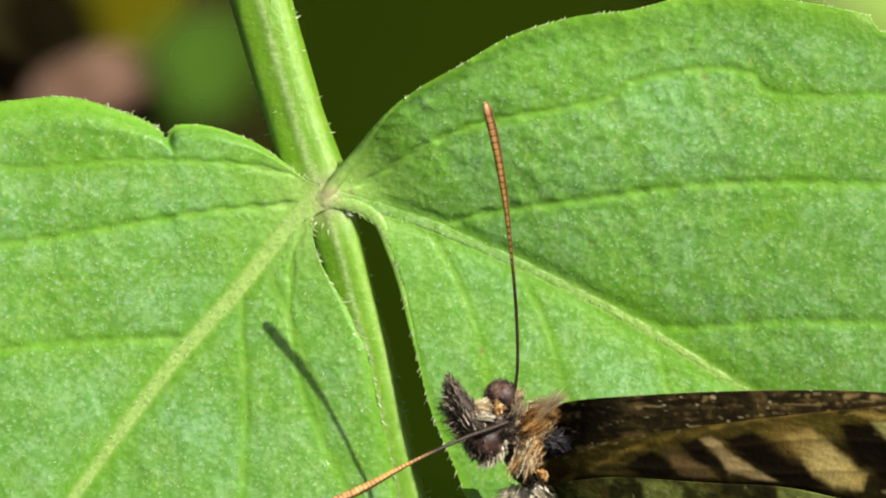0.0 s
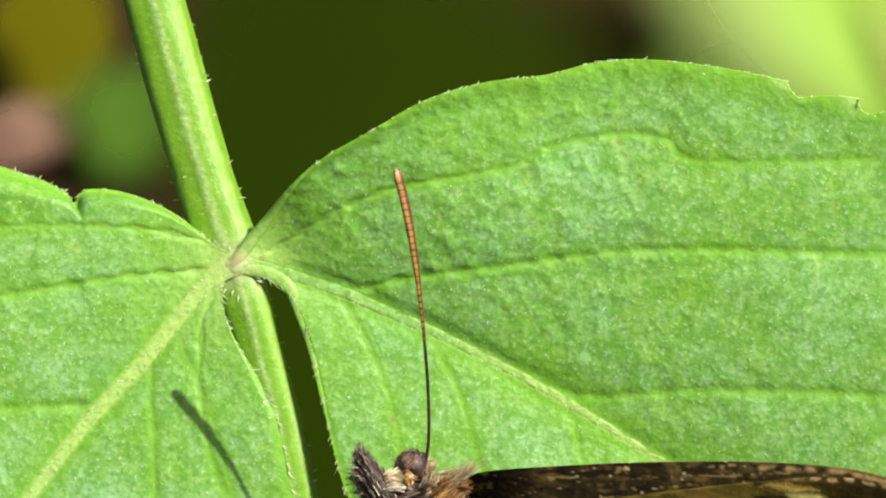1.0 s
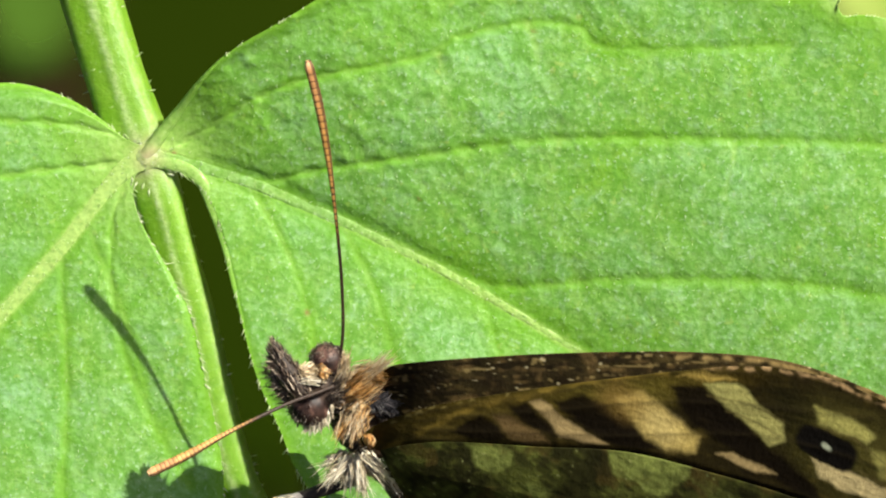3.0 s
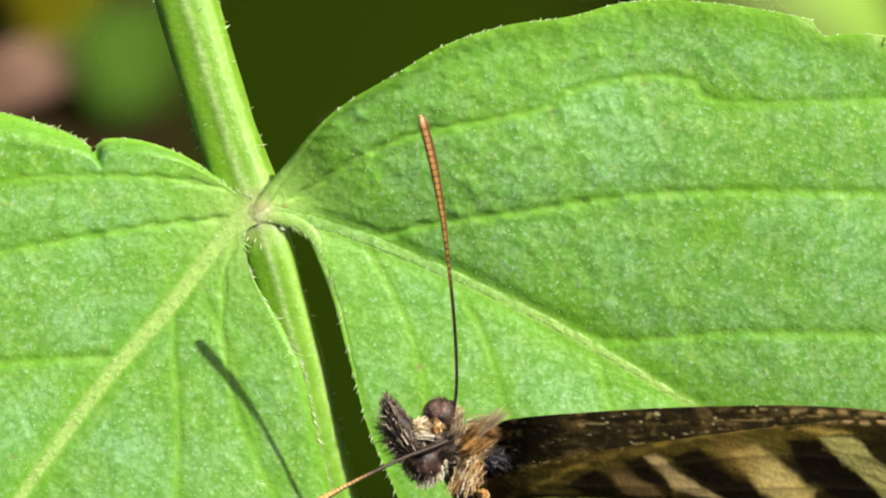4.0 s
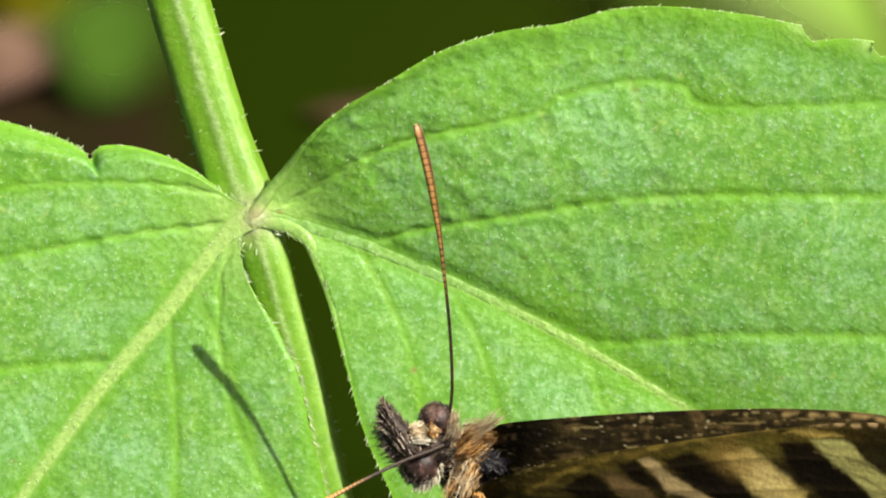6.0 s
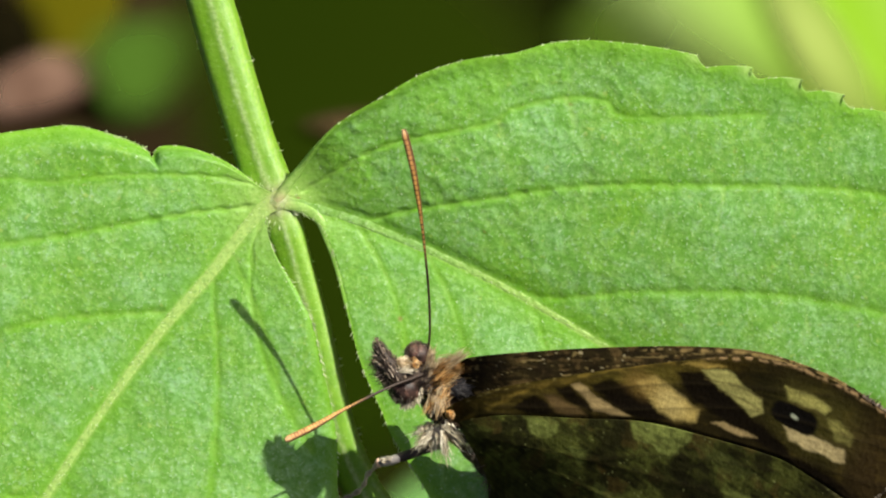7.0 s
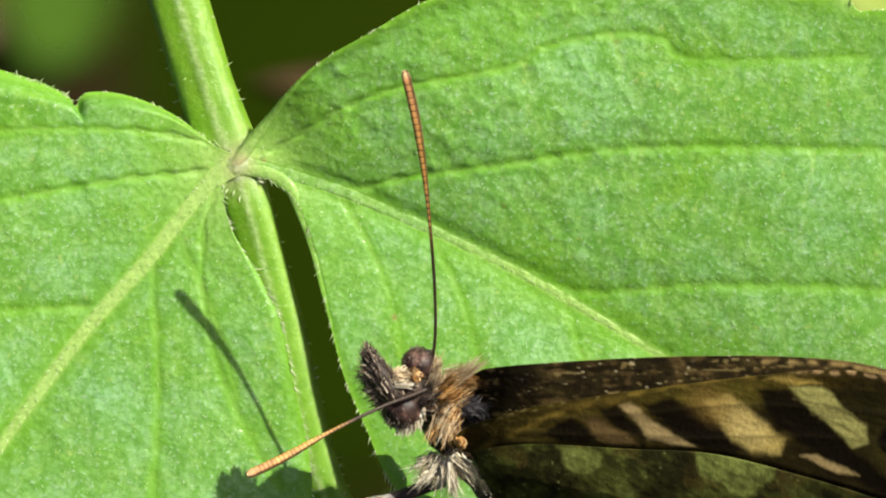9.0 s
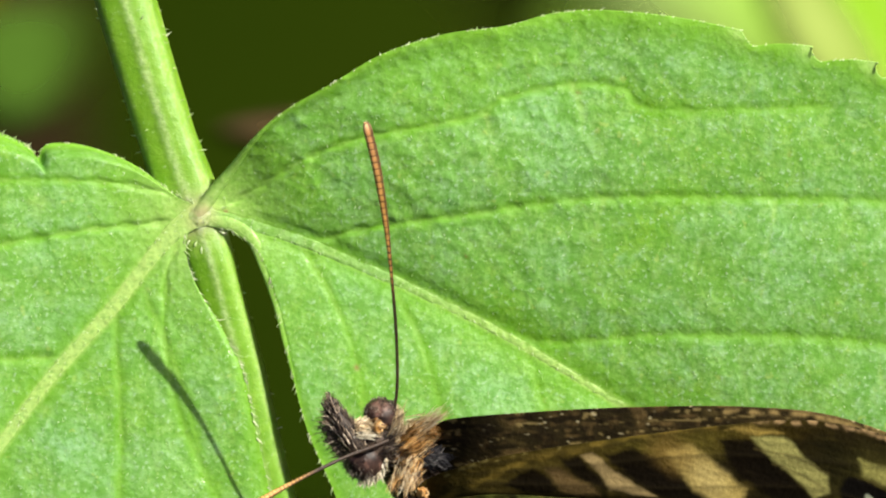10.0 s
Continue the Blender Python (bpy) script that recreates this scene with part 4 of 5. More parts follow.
def wing(parent, name, upper, lower, height, pattern, near, veins, label, seed):
    nu, nv = (400, 180) if near else (300, 100)
    a, b = curve(upper, nu), curve(lower, nu)
    w = np.linspace(0, 1, nv)
    p = (a[:, None] + (b - a)[:, None] * w[None, :, None]).reshape(-1, 2)
    x = p[:, 0]
    z = height + wing_height(x, p[:, 1], pattern is hindwing_pattern) + 0.06 * np.sin((x - 8) * 0.3) + 0.08 * mottle(p, 0.25, seed) - (1.5 if near else 2.2) * np.exp(-np.maximum(x - 7.6, 0) / 1.5)
    # faint folds along the cells
    z += 0.008 * streaks(p, seed + 6, -14.0) + 0.02 * mottle(p, 1.6, seed + 8)
    c = pattern(p, near)
    for line in veins:
        d, along = line_distance(p, curve(line, 24))
        z += 0.04 * np.exp(-((d / 0.16) ** 2)) * (1 - 0.5 * along)
        c = lay(c, 0.3 * np.exp(-((d / 0.07) ** 2)), (0.02, 0.015, 0.006))
    rag = 0.035 * mottle(p, 4.0, seed + 3) * np.clip((x - 22) / 6, 0, 1)
    p = p + np.column_stack([rag, rag]) + (p - (7.0, -2.5)) * ((191 - z) / 183 - 1)[:, None]
    v = np.column_stack([p, z])
    f = grid_faces(nu, nv)
    count = len(v)
    border = np.r_[np.arange(nv), np.arange(2 * nv - 1, nu * nv, nv), np.arange(nu * nv - 2, (nu - 1) * nv - 1, -1), np.arange((nu - 2) * nv, 0, -nv)]
    around = np.roll(border, -1)
    v = np.vstack([v, v - (0, 0, 0.04)])
    f = np.vstack([f, f[:, ::-1] + count, np.stack([border, around, around + count, border + count], 1)])
    return part(name, v, f, WING, parent, label, colours=np.vstack([c, c]))


def ringed(parent, name, points, thin, club, label, flank):
    """An antenna: narrow rings, dark near the head, orange with dark joints towards the thicker end."""
    n = 46 * 6
    path = curve(points, n)
    k = np.linspace(0, 1, n)
    r = thin + (club - thin) * smooth_step(k, 0.45, 0.9)
    r *= 1 - 0.35 * smooth_step(k, 0.975, 1.0)
    cell = (k * 46) % 1
    r *= 1 - 0.06 * np.exp(-((np.minimum(cell, 1 - cell) / 0.16) ** 2))
    flat_club = lambda a: np.sqrt(np.cos(a) ** 2 + (0.62 * np.sin(a)) ** 2)
    v, f = tube(path, r, 14, flat_club)
    orange = lay(np.tile(np.array([0.030, 0.018, 0.010]), (n, 1)), smooth_step(k, 0.38, 0.56), (0.50, 0.265, 0.07))
    orange = lay(orange, smooth_step(k, 0.74, 0.95) * 0.8, (0.50, 0.25, 0.10))
    orange = lay(orange, smooth_step(k, 0.965, 0.99), (0.66, 0.40, 0.20))
    orange = lay(orange, (np.minimum(cell, 1 - cell) < 0.10) * 0.85 * (1 - smooth_step(k, 0.95, 0.97)), (0.05, 0.02, 0.012))
    # one flank is coloured dark brown, the rest keeps its ring colours
    a = np.arange(14) * 2 * np.pi / 14
    dark = np.tile(smooth_step(np.cos(a - radians(flank)), 0.45, 0.85), n) * 0.85
    c = lay(np.repeat(orange, 14, 0), dark, (0.022, 0.012, 0.007))
    c = c * (1 + 0.45 * np.array([noise.noise(Vector(q * 5)) for q in v]))[:, None]
    return part(name, v, f, CHITIN, parent, label, colours=c)


def fur(parent, name, mat, label, count, centre, radii, turn, direction, spread, length, radius, seed, only=None):
    """Hair over an ellipsoid, combed along direction."""
    rng = np.random.default_rng(seed)
    d = rng.normal(0, 1, (count * 3, 3))
    d /= np.linalg.norm(d, axis=1)[:, None]
    if only is not None:
        d = d[d @ np.array(only) / np.linalg.norm(only) > 0.05]
    d = d[d[:, 2] > -0.45][:count]
    m = np.array(Euler([radians(x) for x in turn]).to_matrix())
    roots = (d * np.array(radii) * 0.97) @ m.T + np.array(centre)
    out = (d / np.array(radii)) @ m.T
    out /= np.linalg.norm(out, axis=1)[:, None]
    tufts = max(6, count // 26)
    which = np.argmax(d @ d[:tufts].T, axis=1)
    lean, grow = rng.normal(0, 0.42, (tufts, 3)), rng.uniform(0.65, 1.15, tufts)
    dirs = out * spread + np.array(direction) + lean[which] + rng.normal(0, 0.13, out.shape)
    v, f = hair_mesh(roots, dirs, rng.uniform(length[0], length[1], len(roots)) * grow[which], radius, 0.14, rng)
    return part(name, v, f, mat, parent, label, kind="stuff")


def tuft(parent, name, mat, label, count, centre, spread, direction, stray, length, radius, seed):
    """A lock of hair: roots round one place, combed one way, in finer locks."""
    rng = np.random.default_rng(seed)
    roots = np.array(centre) + rng.normal(0, 0.55, (count, 3)) * np.array(spread)
    locks = max(3, count // 30)
    which = np.argmin(np.linalg.norm(roots[:, None] - roots[None, :locks], axis=2), axis=1)
    lean = rng.normal(0, stray, (locks, 3))
    dirs = np.array(direction) / np.linalg.norm(direction) + lean[which] + rng.normal(0, 0.10, (count, 3))
    grow = rng.uniform(0.7, 1.15, locks)
    # each lock draws together towards its tip
    tips = roots + dirs * (rng.uniform(*length, count) * grow[which])[:, None]
    middle = np.array([tips[which == k].mean(0) if (which == k).any() else (0, 0, 0) for k in range(locks)])
    tips = tips + 0.35 * (middle[which] - tips)
    d = tips - roots
    v, f = hair_mesh(roots, d, np.linalg.norm(d, axis=1), radius, 0.10, rng)
    return part(name, v, f, mat, parent, label, kind="stuff")


def solid(parent, name, shape, rgb, label="", mat=None, shade=0.35, seed=0.0):
    v, f = shape
    c = np.tile(np.array(rgb, float), (len(v), 1)) * (1 + shade * np.array([noise.noise(Vector(q * 2.5 + seed)) for q in v]))[:, None]
    return part(name, v, f, mat or BODY, parent, label, colours=c)


def build_butterfly():
    fly = thing("butterfly", (6.5, -13.0, 0.6), "brown butterfly with cream spots, wings closed, perched on a leaf", "butterfly")
    fw_veins = [[(8.6, -9.5), (13.5, -8.75), (18.2, -8.0), (23, -8.0)], [(9, -9.7), (14, -9.3), (19, -9.0), (25.5, -9.6)], [(9, -10), (16, -10.2), (22, -10.3), (28.3, -12.2)],
                [(9, -10.3), (15, -11), (21, -11.8), (28, -14)]]
    hw_veins = [[(9, -11.6), (14, -12.6), (20, -14.2), (27, -16)], [(9, -11.8), (14, -14), (20, -17), (27.5, -19.5)], [(9, -12), (12.5, -15.5), (17, -20), (22, -24)], [(14, -12.6), (18, -12.4), (23, -13.2)]]
    wing(fly, "forewing", [(7.5, -8.8), (7.75, -8.2), (8.05, -7.78), (8.8, -7.62), (10.4, -7.48), (13.5, -7.29), (16.65, -7.2), (19.2, -7.22), (22.0, -7.46), (24.4, -8.15), (26.6, -9.2), (28.6, -10.8), (29.3, -12.6), (29.2, -14.6), (29.8, -16.6)],
         [(7.6, -9.4), (8.8, -10), (14, -12), (20, -14.5), (25, -16.8), (28.8, -17.8)], -0.9, forewing_pattern, False, fw_veins[:1], "mottled dark brown forewing showing along the upper edge", 41.0)
    wing(fly, "hindwing", [(20, -13), (25, -14.3), (27.9, -14.75), (28.55, -14.74), (29.05, -15.2), (29.2, -16.4)],
         [(20, -16), (22.5, -19), (26, -20.5), (28.8, -19.6), (30.0, -17.8), (30.25, -16.95)], -0.6, hindwing_pattern, False, [], "dark brown hindwing behind the other", 42.0)
    fore = wing(fly, "forewing", [(7.05, -10.35), (7.45, -9.95), (8.4, -9.55), (10.2, -9.05), (13.5, -8.52), (18.22, -7.93), (21.38, -7.72), (23.9, -8.14), (26.1, -9.07), (27.99, -10.19), (28.93, -11.13), (29.2, -12.24), (28.95, -13.5), (28.3, -14.3), (27.34, -15.07)],
                [(7.1, -10.55), (8.6, -11.0), (14, -12.2), (20, -14.3), (24.5, -15.3), (26.6, -15.5)], 0.0, forewing_pattern, True, fw_veins, "brown forewing with cream spots and a black eyespot", 43.0)
    hind = wing(fly, "hindwing", [(7.75, -10.75), (8.8, -10.55), (10.34, -10.45), (13.49, -10.62), (16.64, -10.8), (19.79, -11.57), (22.94, -12.55), (24.51, -13.45), (26.4, -14.7), (27.2, -15.3)],
         [(7.9, -11.0), (8.3, -11.8), (8.75, -12.6), (9.13, -13.4), (9.3, -14.7), (10.32, -16.25), (12.2, -17.9), (15, -20.6), (19, -23.8), (23.5, -23.8), (27, -21.3), (28.4, -18), (27.6, -16.2)], 0.0, hindwing_pattern, True, hw_veins,
         "dark olive-brown hindwing with paler green-grey patches", 44.0)
    fuzz = curve([(8.4, -12.0), (9.13, -13.4), (9.35, -14.7), (10.32, -16.2), (12.2, -17.85)], 240)
    rng = np.random.default_rng(13)
    fuzz = fuzz[rng.choice(240, 110, replace=False)]
    at = np.column_stack([fuzz + rng.normal(0, 0.12, fuzz.shape), wing_height(fuzz[:, 0], fuzz[:, 1], True) - 1.5 * np.exp(-np.maximum(fuzz[:, 0] - 7.6, 0) / 1.5)])
    at[:, :2] += (at[:, :2] - (7.0, -2.5)) * ((191 - at[:, 2:]) / 183 - 1)
    v, f = hair_mesh(at, np.array([-0.8, -0.5, 0.3]) + rng.normal(0, 0.4, at.shape), rng.uniform(0.15, 0.55, 110), 0.010, 0.35, rng)
    part("fringe", v, f, FUR_DARK, hind, "fine hairs along the inner wing margin", kind="stuff")
    rng = np.random.default_rng(12)
    edge = curve([(27.2, -9.7), (28.5, -10.6), (29.1, -11.5), (29.25, -12.4), (28.95, -13.5), (28.3, -14.3), (27.4, -15.0)], 260)
    t = np.gradient(edge, axis=0)
    out = np.column_stack([-t[:, 1], t[:, 0], np.zeros(len(t))])
    out /= np.linalg.norm(out, axis=1)[:, None]
    v, f = hair_mesh(np.column_stack([edge, wing_height(edge[:, 0], edge[:, 1], False)]), out + rng.normal(0, 0.25, out.shape), rng.uniform(0.12, 0.32, len(edge)), 0.035, 0.2, rng, 2)
    part("fringe", v, f, FRINGE, fore, "pale and dark fringe along the wing margin", kind="stuff")

    thorax = solid(fly, "thorax", ball((7.15, -9.8, 4.0), (1.15, 1.5, 1.1), (0, 0, 20), rough=0.12), (0.05, 0.03, 0.016), "furry brown thorax")
    fur(thorax, "under_fur", FUR_DARK, "short dark under-fur", 1000, (7.05, -9.5, 4.35), (1.05, 1.35, 1.15), (0, 0, 20), (-0.1, -0.2, 0.2), 0.4, (0.2, 0.45), 0.018, 31)
    tuft(thorax, "collar_fur", FUR_STRAW, "straw-coloured collar hairs", 520, (6.95, -8.35, 5.3), (0.30, 0.42, 0.25), (0.8, 0.5, 0.12), 0.30, (0.5, 1.05), 0.016, 32)
    tuft(thorax, "collar_tuft", FUR_ORANGE, "orange collar hairs", 360, (7.6, -8.25, 5.2), (0.28, 0.30, 0.2), (0.6, 0.05, 0.2), 0.32, (0.35, 0.75), 0.018, 40)
    tuft(thorax, "neck_fur", FUR_ORANGE, "orange hairs behind the head", 430, (6.62, -8.95, 5.55), (0.22, 0.48, 0.25), (0.55, 0.35, 0.2), 0.30, (0.5, 0.95), 0.018, 41)
    tuft(thorax, "side_fur", FUR_ORANGE, "long orange hairs on the side of the thorax", 700, (7.05, -9.4, 5.3), (0.38, 0.30, 0.22), (-0.42, -0.85, 0.15), 0.24, (0.55, 1.1), 0.018, 42)
    tuft(thorax, "side_hair", FUR_STRAW, "straw-coloured streaks among the orange hairs", 110, (6.9, -9.3, 5.6), (0.35, 0.5, 0.2), (-0.30, -0.8, 0.2), 0.35, (0.4, 0.9), 0.017, 43)
    solid(thorax, "shoulder", ball((7.95, -9.15, 4.9), (0.65, 0.5, 0.55), (0, 0, -35), rough=0.2), (0.012, 0.012, 0.016), "blue-black wing joint")
    tuft(thorax, "shoulder_fur", FUR_BLACK, "black hairs at the wing base", 330, (7.8, -9.1, 5.4), (0.42, 0.30, 0.22), (0.65, -0.45, 0.15), 0.35, (0.25, 0.6), 0.018, 34)
    solid(thorax, "tegula", ball((7.42, -10.5, 5.85), (0.20, 0.24, 0.2), (0, 0, 20), rough=0.3), (0.34, 0.17, 0.05), "small orange scale tuft at the wing root")
    tuft(thorax, "tegula_fur", FUR_ORANGE, "short orange scales", 90, (7.42, -10.5, 5.95), (0.16, 0.2, 0.12), (-0.1, -0.2, 0.4), 0.6, (0.10, 0.22), 0.03, 44)
    g = np.random.default_rng(33)
    for k, angle in enumerate(np.linspace(196, 332, 11) + g.normal(0, 7, 11)):
        way = (math.cos(radians(angle)), math.sin(radians(angle)), g.uniform(0.0, 0.3))
        root = np.array([6.9, -10.95, 4.85]) + np.array([way[0] * 0.45, way[1] * 0.30, g.uniform(-0.3, 0.3)])
        size = 1.0 if 225 < angle < 310 else 0.7
        tuft(thorax, "breast_fur", FUR_PALE if k % 4 != 3 else FUR_STRAW, "pointed tuft of long pale breast hairs", 80, root, (0.24, 0.18, 0.2), way, 0.26, (0.7 * size, 1.4 * size), 0.022, 70 + k)
    tuft(thorax, "breast_under_fur", FUR_DARK, "dark hairs between the pale tufts", 120, (7.1, -11.2, 4.3), (0.55, 0.3, 0.3), (-0.05, -0.8, 0.1), 0.5, (0.4, 0.9), 0.018, 45)
    tuft(thorax, "root_scales", FUR_PALE, "loose pale scales below the wing root", 40, (8.35, -12.1, 4.4), (0.25, 0.22, 0.1), (0.2, -0.5, 0.4), 0.6, (0.15, 0.35), 0.035, 46)
    line = curve([(7.9, -11.2, 3.3), (10, -13.8, 1.75), (12, -16.2, 1.25), (13.4, -18, 0.95)], 40)
    abdomen = solid(fly, "abdomen", tube(line, np.interp(np.linspace(0, 1, 40), [0, 0.3, 0.7, 1], [0.8, 0.7, 0.5, 0.25]) * (1 + 0.05 * np.sin(np.arange(40) * 1.3)), 20), (0.04, 0.03, 0.02), "slender dark brown abdomen")
    fur(abdomen, "abdomen_fur", FUR_DARK, "dark hairs", 300, (9.6, -13.3, 2.1), (1.7, 0.7, 0.7), (0, 20, -55), (-0.2, -0.5, 0.0), 0.5, (0.3, 0.7), 0.02, 35)

    head = solid(fly, "head", ball((5.65, -8.6, 5.15), (0.95, 1.1, 0.9), (0, 0, -20), rough=0.1), (0.06, 0.04, 0.028), "dark hairy head")
    solid(head, "eye", ball((5.86, -7.62, 5.6), (0.66, 0.66, 0.62), rough=0.03), (0.05, 0.03, 0.02), "dark brown compound eye", EYE)
    solid(head, "eye", ball((5.22, -9.26, 5.5), (0.78, 0.74, 0.72), rough=0.03), (0.05, 0.03, 0.02), "dark brown compound eye", EYE)
    fur(head, "eye_hair", FUR_DARK, "fine dark hairs on the eye", 420, (5.86, -7.62, 5.6), (0.66, 0.66, 0.62), (0, 0, 0), (0, 0, 0.1), 0.8, (0.08, 0.2), 0.010, 47, only=(0, 1, -0.15))
    fur(head, "eye_hair", FUR_DARK, "fine dark hairs on the eye", 320, (5.22, -9.26, 5.5), (0.78, 0.74, 0.72), (0, 0, 0), (0, 0, 0.1), 0.8, (0.08, 0.2), 0.010, 48, only=(-0.6, -0.8, -0.1))
    tuft(head, "face_fur", FUR_STRAW, "tan face hairs", 260, (5.30, -7.95, 6.1), (0.30, 0.28, 0.2), (-0.55, -0.35, 0.2), 0.4, (0.25, 0.5), 0.026, 36)
    tuft(head, "face_scales", FUR_PALE, "cream scales across the face", 120, (5.42, -8.32, 6.15), (0.35, 0.10, 0.15), (-0.8, -0.15, 0.2), 0.25, (0.2, 0.45), 0.03, 49)
    solid(head, "brow", ball((5.78, -7.95, 6.05), (0.17, 0.27, 0.22), (0, 0, 15), rough=0.25), (0.62, 0.42, 0.20), "cream-orange brow patch")
    tuft(head, "brow_fur", FUR_ORANGE, "orange-cream scales between the eyes", 110, (5.78, -7.95, 6.2), (0.14, 0.22, 0.1), (0.1, -0.6, 0.4), 0.4, (0.10, 0.25), 0.03, 39)
    tuft(head, "crown_fur", FUR_DARK, "dark crown hairs", 380, (6.15, -8.55, 5.75), (0.30, 0.55, 0.3), (0.4, 0.25, 0.4), 0.45, (0.25, 0.55), 0.016, 37)
    tuft(head, "crown_hair", FUR_STRAW, "pale streaks on the crown", 150, (6.35, -8.2, 5.85), (0.25, 0.5, 0.2), (0.35, 0.55, 0.3), 0.45, (0.25, 0.55), 0.022, 50)
    # a band of pale scales hugs the lower eye
    g = np.random.default_rng(38)
    a = g.uniform(radians(-105), radians(25), 120)
    ring = np.column_stack([np.cos(a), np.sin(a), np.zeros(120)])
    root = np.array([5.22, -9.26, 5.55]) + ring * g.uniform(0.66, 0.86, 120)[:, None] + np.column_stack([np.zeros(120), np.zeros(120), g.uniform(-0.1, 0.25, 120)])
    v, f = hair_mesh(root, ring * 0.5 + np.array([-0.25, -0.6, 0.25]) + g.normal(0, 0.25, (120, 3)), g.uniform(0.15, 0.34, 120), 0.032, 0.15, g)
    part("eye_rim_fur", v, f, FUR_PALE, head, "pale scales round the eye", kind="stuff")
    for dx, dy, dz, seed in ((0.0, 0.0, 0.0, 51), (-0.12, -0.3, -0.7, 52)):
        line = curve([(5.1 + dx, -8.9 + dy, 5.9 + dz), (4.6 + dx, -8.3 + dy, 6.0 + dz), (4.25 + dx, -7.6 + dy, 6.05 + dz), (4.0 + dx, -7.05 + dy, 6.1 + dz)], 30)
        palp = solid(head, "palp", tube(line, np.interp(np.linspace(0, 1, 30), [0, 0.4, 0.8, 1], [0.40, 0.46, 0.26, 0.05]), 14), (0.03, 0.02, 0.014), "hairy brown palp")
        g = np.random.default_rng(seed)
        i = g.integers(0, 30, 520)
        around = g.normal(0, 1, (520, 3))
        around /= np.linalg.norm(around, axis=1)[:, None]
        wide = np.interp(i / 29, [0, 0.4, 0.8, 1], [0.40, 0.46, 0.26, 0.05])[:, None]
        v, f = hair_mesh(line[i] + around * wide * 1.0, around * 0.22 + np.array([-0.42, 0.85, 0.08]) + g.normal(0, 0.12, (520, 3)), g.uniform(0.2, 0.45, 520), 0.032, 0.14, g)
        part("palp_fur", v, f, FUR_PALP, palp, "brown hairs laid along the palp", kind="stuff")
        i = g.integers(0, 24, 110)
        v, f = hair_mesh(line[i] + (-0.30, -0.10, 0.05), np.array([-0.95, -0.12, 0.15]) + g.normal(0, 0.22, (110, 3)), g.uniform(0.25, 0.55, 110), 0.018, 0.25, g)
        part("palp_bristles", v, f, FUR_PALP, palp, "stiff brown bristles", kind="stuff")
    ringed(head, "antenna", [(6.25, -7.85, 5.7), (6.45, -6.6, 6.0), (6.42, -4.7, 6.6), (6.25, -2.6, 7.35), (6.0, -0.4, 8.2), (5.66, 1.6, 8.95), (5.27, 3.2, 9.5)], 0.062, 0.175, "thin orange-brown ringed antenna with a club", 14)
    ringed(head, "antenna", [(6.15, -8.5, 6.15), (5.5, -8.75, 6.45), (4.4, -9.15, 6.9), (2.5, -10.05, 7.8), (0.9, -10.92, 8.5), (-0.45, -11.55, 9.0)], 0.068, 0.175, "thin orange-brown ringed antenna with a club", 166)

    leg = solid(fly, "leg", tube(curve([(6.8, -12.0, 3.7), (5.9, -12.3, 4.1), (5.2, -12.55, 4.15), (4.6, -12.72, 4.0)], 24), np.interp(np.linspace(0, 1, 24), [0, 0.7, 1], [0.27, 0.25, 0.2]), 12), (0.022, 0.018, 0.016), "dark jointed leg with a pale knee")
    knee = solid(leg, "knee", tube(curve([(5.15, -12.58, 4.22), (4.6, -12.75, 4.1), (4.15, -12.84, 3.95), (3.85, -12.93, 3.8)], 22), np.interp(np.linspace(0, 1, 22), [0, 0.25, 0.75, 1], [0.10, 0.22, 0.25, 0.12]), 14), (0.20, 0.185, 0.17), "pale scaled knee", shade=1.6)
    tuft(knee, "knee_scales", FUR_PALE, "pale scales", 70, (4.45, -12.72, 4.25), (0.42, 0.14, 0.06), (-0.8, -0.1, 0.25), 0.3, (0.12, 0.25), 0.03, 62)
    solid(knee, "knee_joint", ball((3.95, -12.88, 3.85), (0.19, 0.22, 0.2), rough=0.3), (0.62, 0.42, 0.30), "pinkish pale joint")
    shin = curve([(3.85, -12.95, 3.75), (3.62, -13.25, 3.4), (3.36, -13.5, 3.1), (3.22, -13.95, 2.7), (2.98, -14.3, 2.3)], 40)
    k = np.linspace(0, 1, 40)
    solid(leg, "shin", tube(shin, 0.115 + 0.03 * np.sin(k * 19) - 0.02 * k, 12), (0.38, 0.31, 0.23), "thin brown shin with spines")
    foot = curve([(2.98, -14.3, 2.3), (2.4, -14.68, 1.75), (1.65, -14.98, 1.2), (0.8, -15.22, 0.85), (0.0, -15.43, 0.55)], 60)
    k = np.linspace(0, 1, 60)
    solid(leg, "foot", tube(foot, 0.125 - 0.015 * k + 0.03 * np.sin(k * 31), 12), (0.27, 0.22, 0.17), "segmented dark foot on the leaf", shade=0.7)
    solid(leg, "claw", tube(curve([(0.02, -15.42, 0.55), (-0.14, -15.40, 0.5), (-0.24, -15.50, 0.42)], 10), np.linspace(0.07, 0.02, 10), 8), (0.05, 0.035, 0.025), "small dark claw")
    solid(leg, "claw", tube(curve([(0.0, -15.45, 0.55), (-0.12, -15.56, 0.5), (-0.10, -15.70, 0.42)], 10), np.linspace(0.07, 0.02, 10), 8), (0.05, 0.035, 0.025), "small dark claw")
    g = np.random.default_rng(61)
    i = g.integers(0, 60, 160)
    around = g.normal(0, 1, (160, 3))
    v, f = hair_mesh(foot[i], around + (-0.4, -0.2, 0), g.uniform(0.15, 0.32, 160), 0.012, 0.2, g, 2)
    part("foot_hairs", v, f, FUR_DARK, leg, "fine dark hairs", kind="stuff")


build_butterfly()


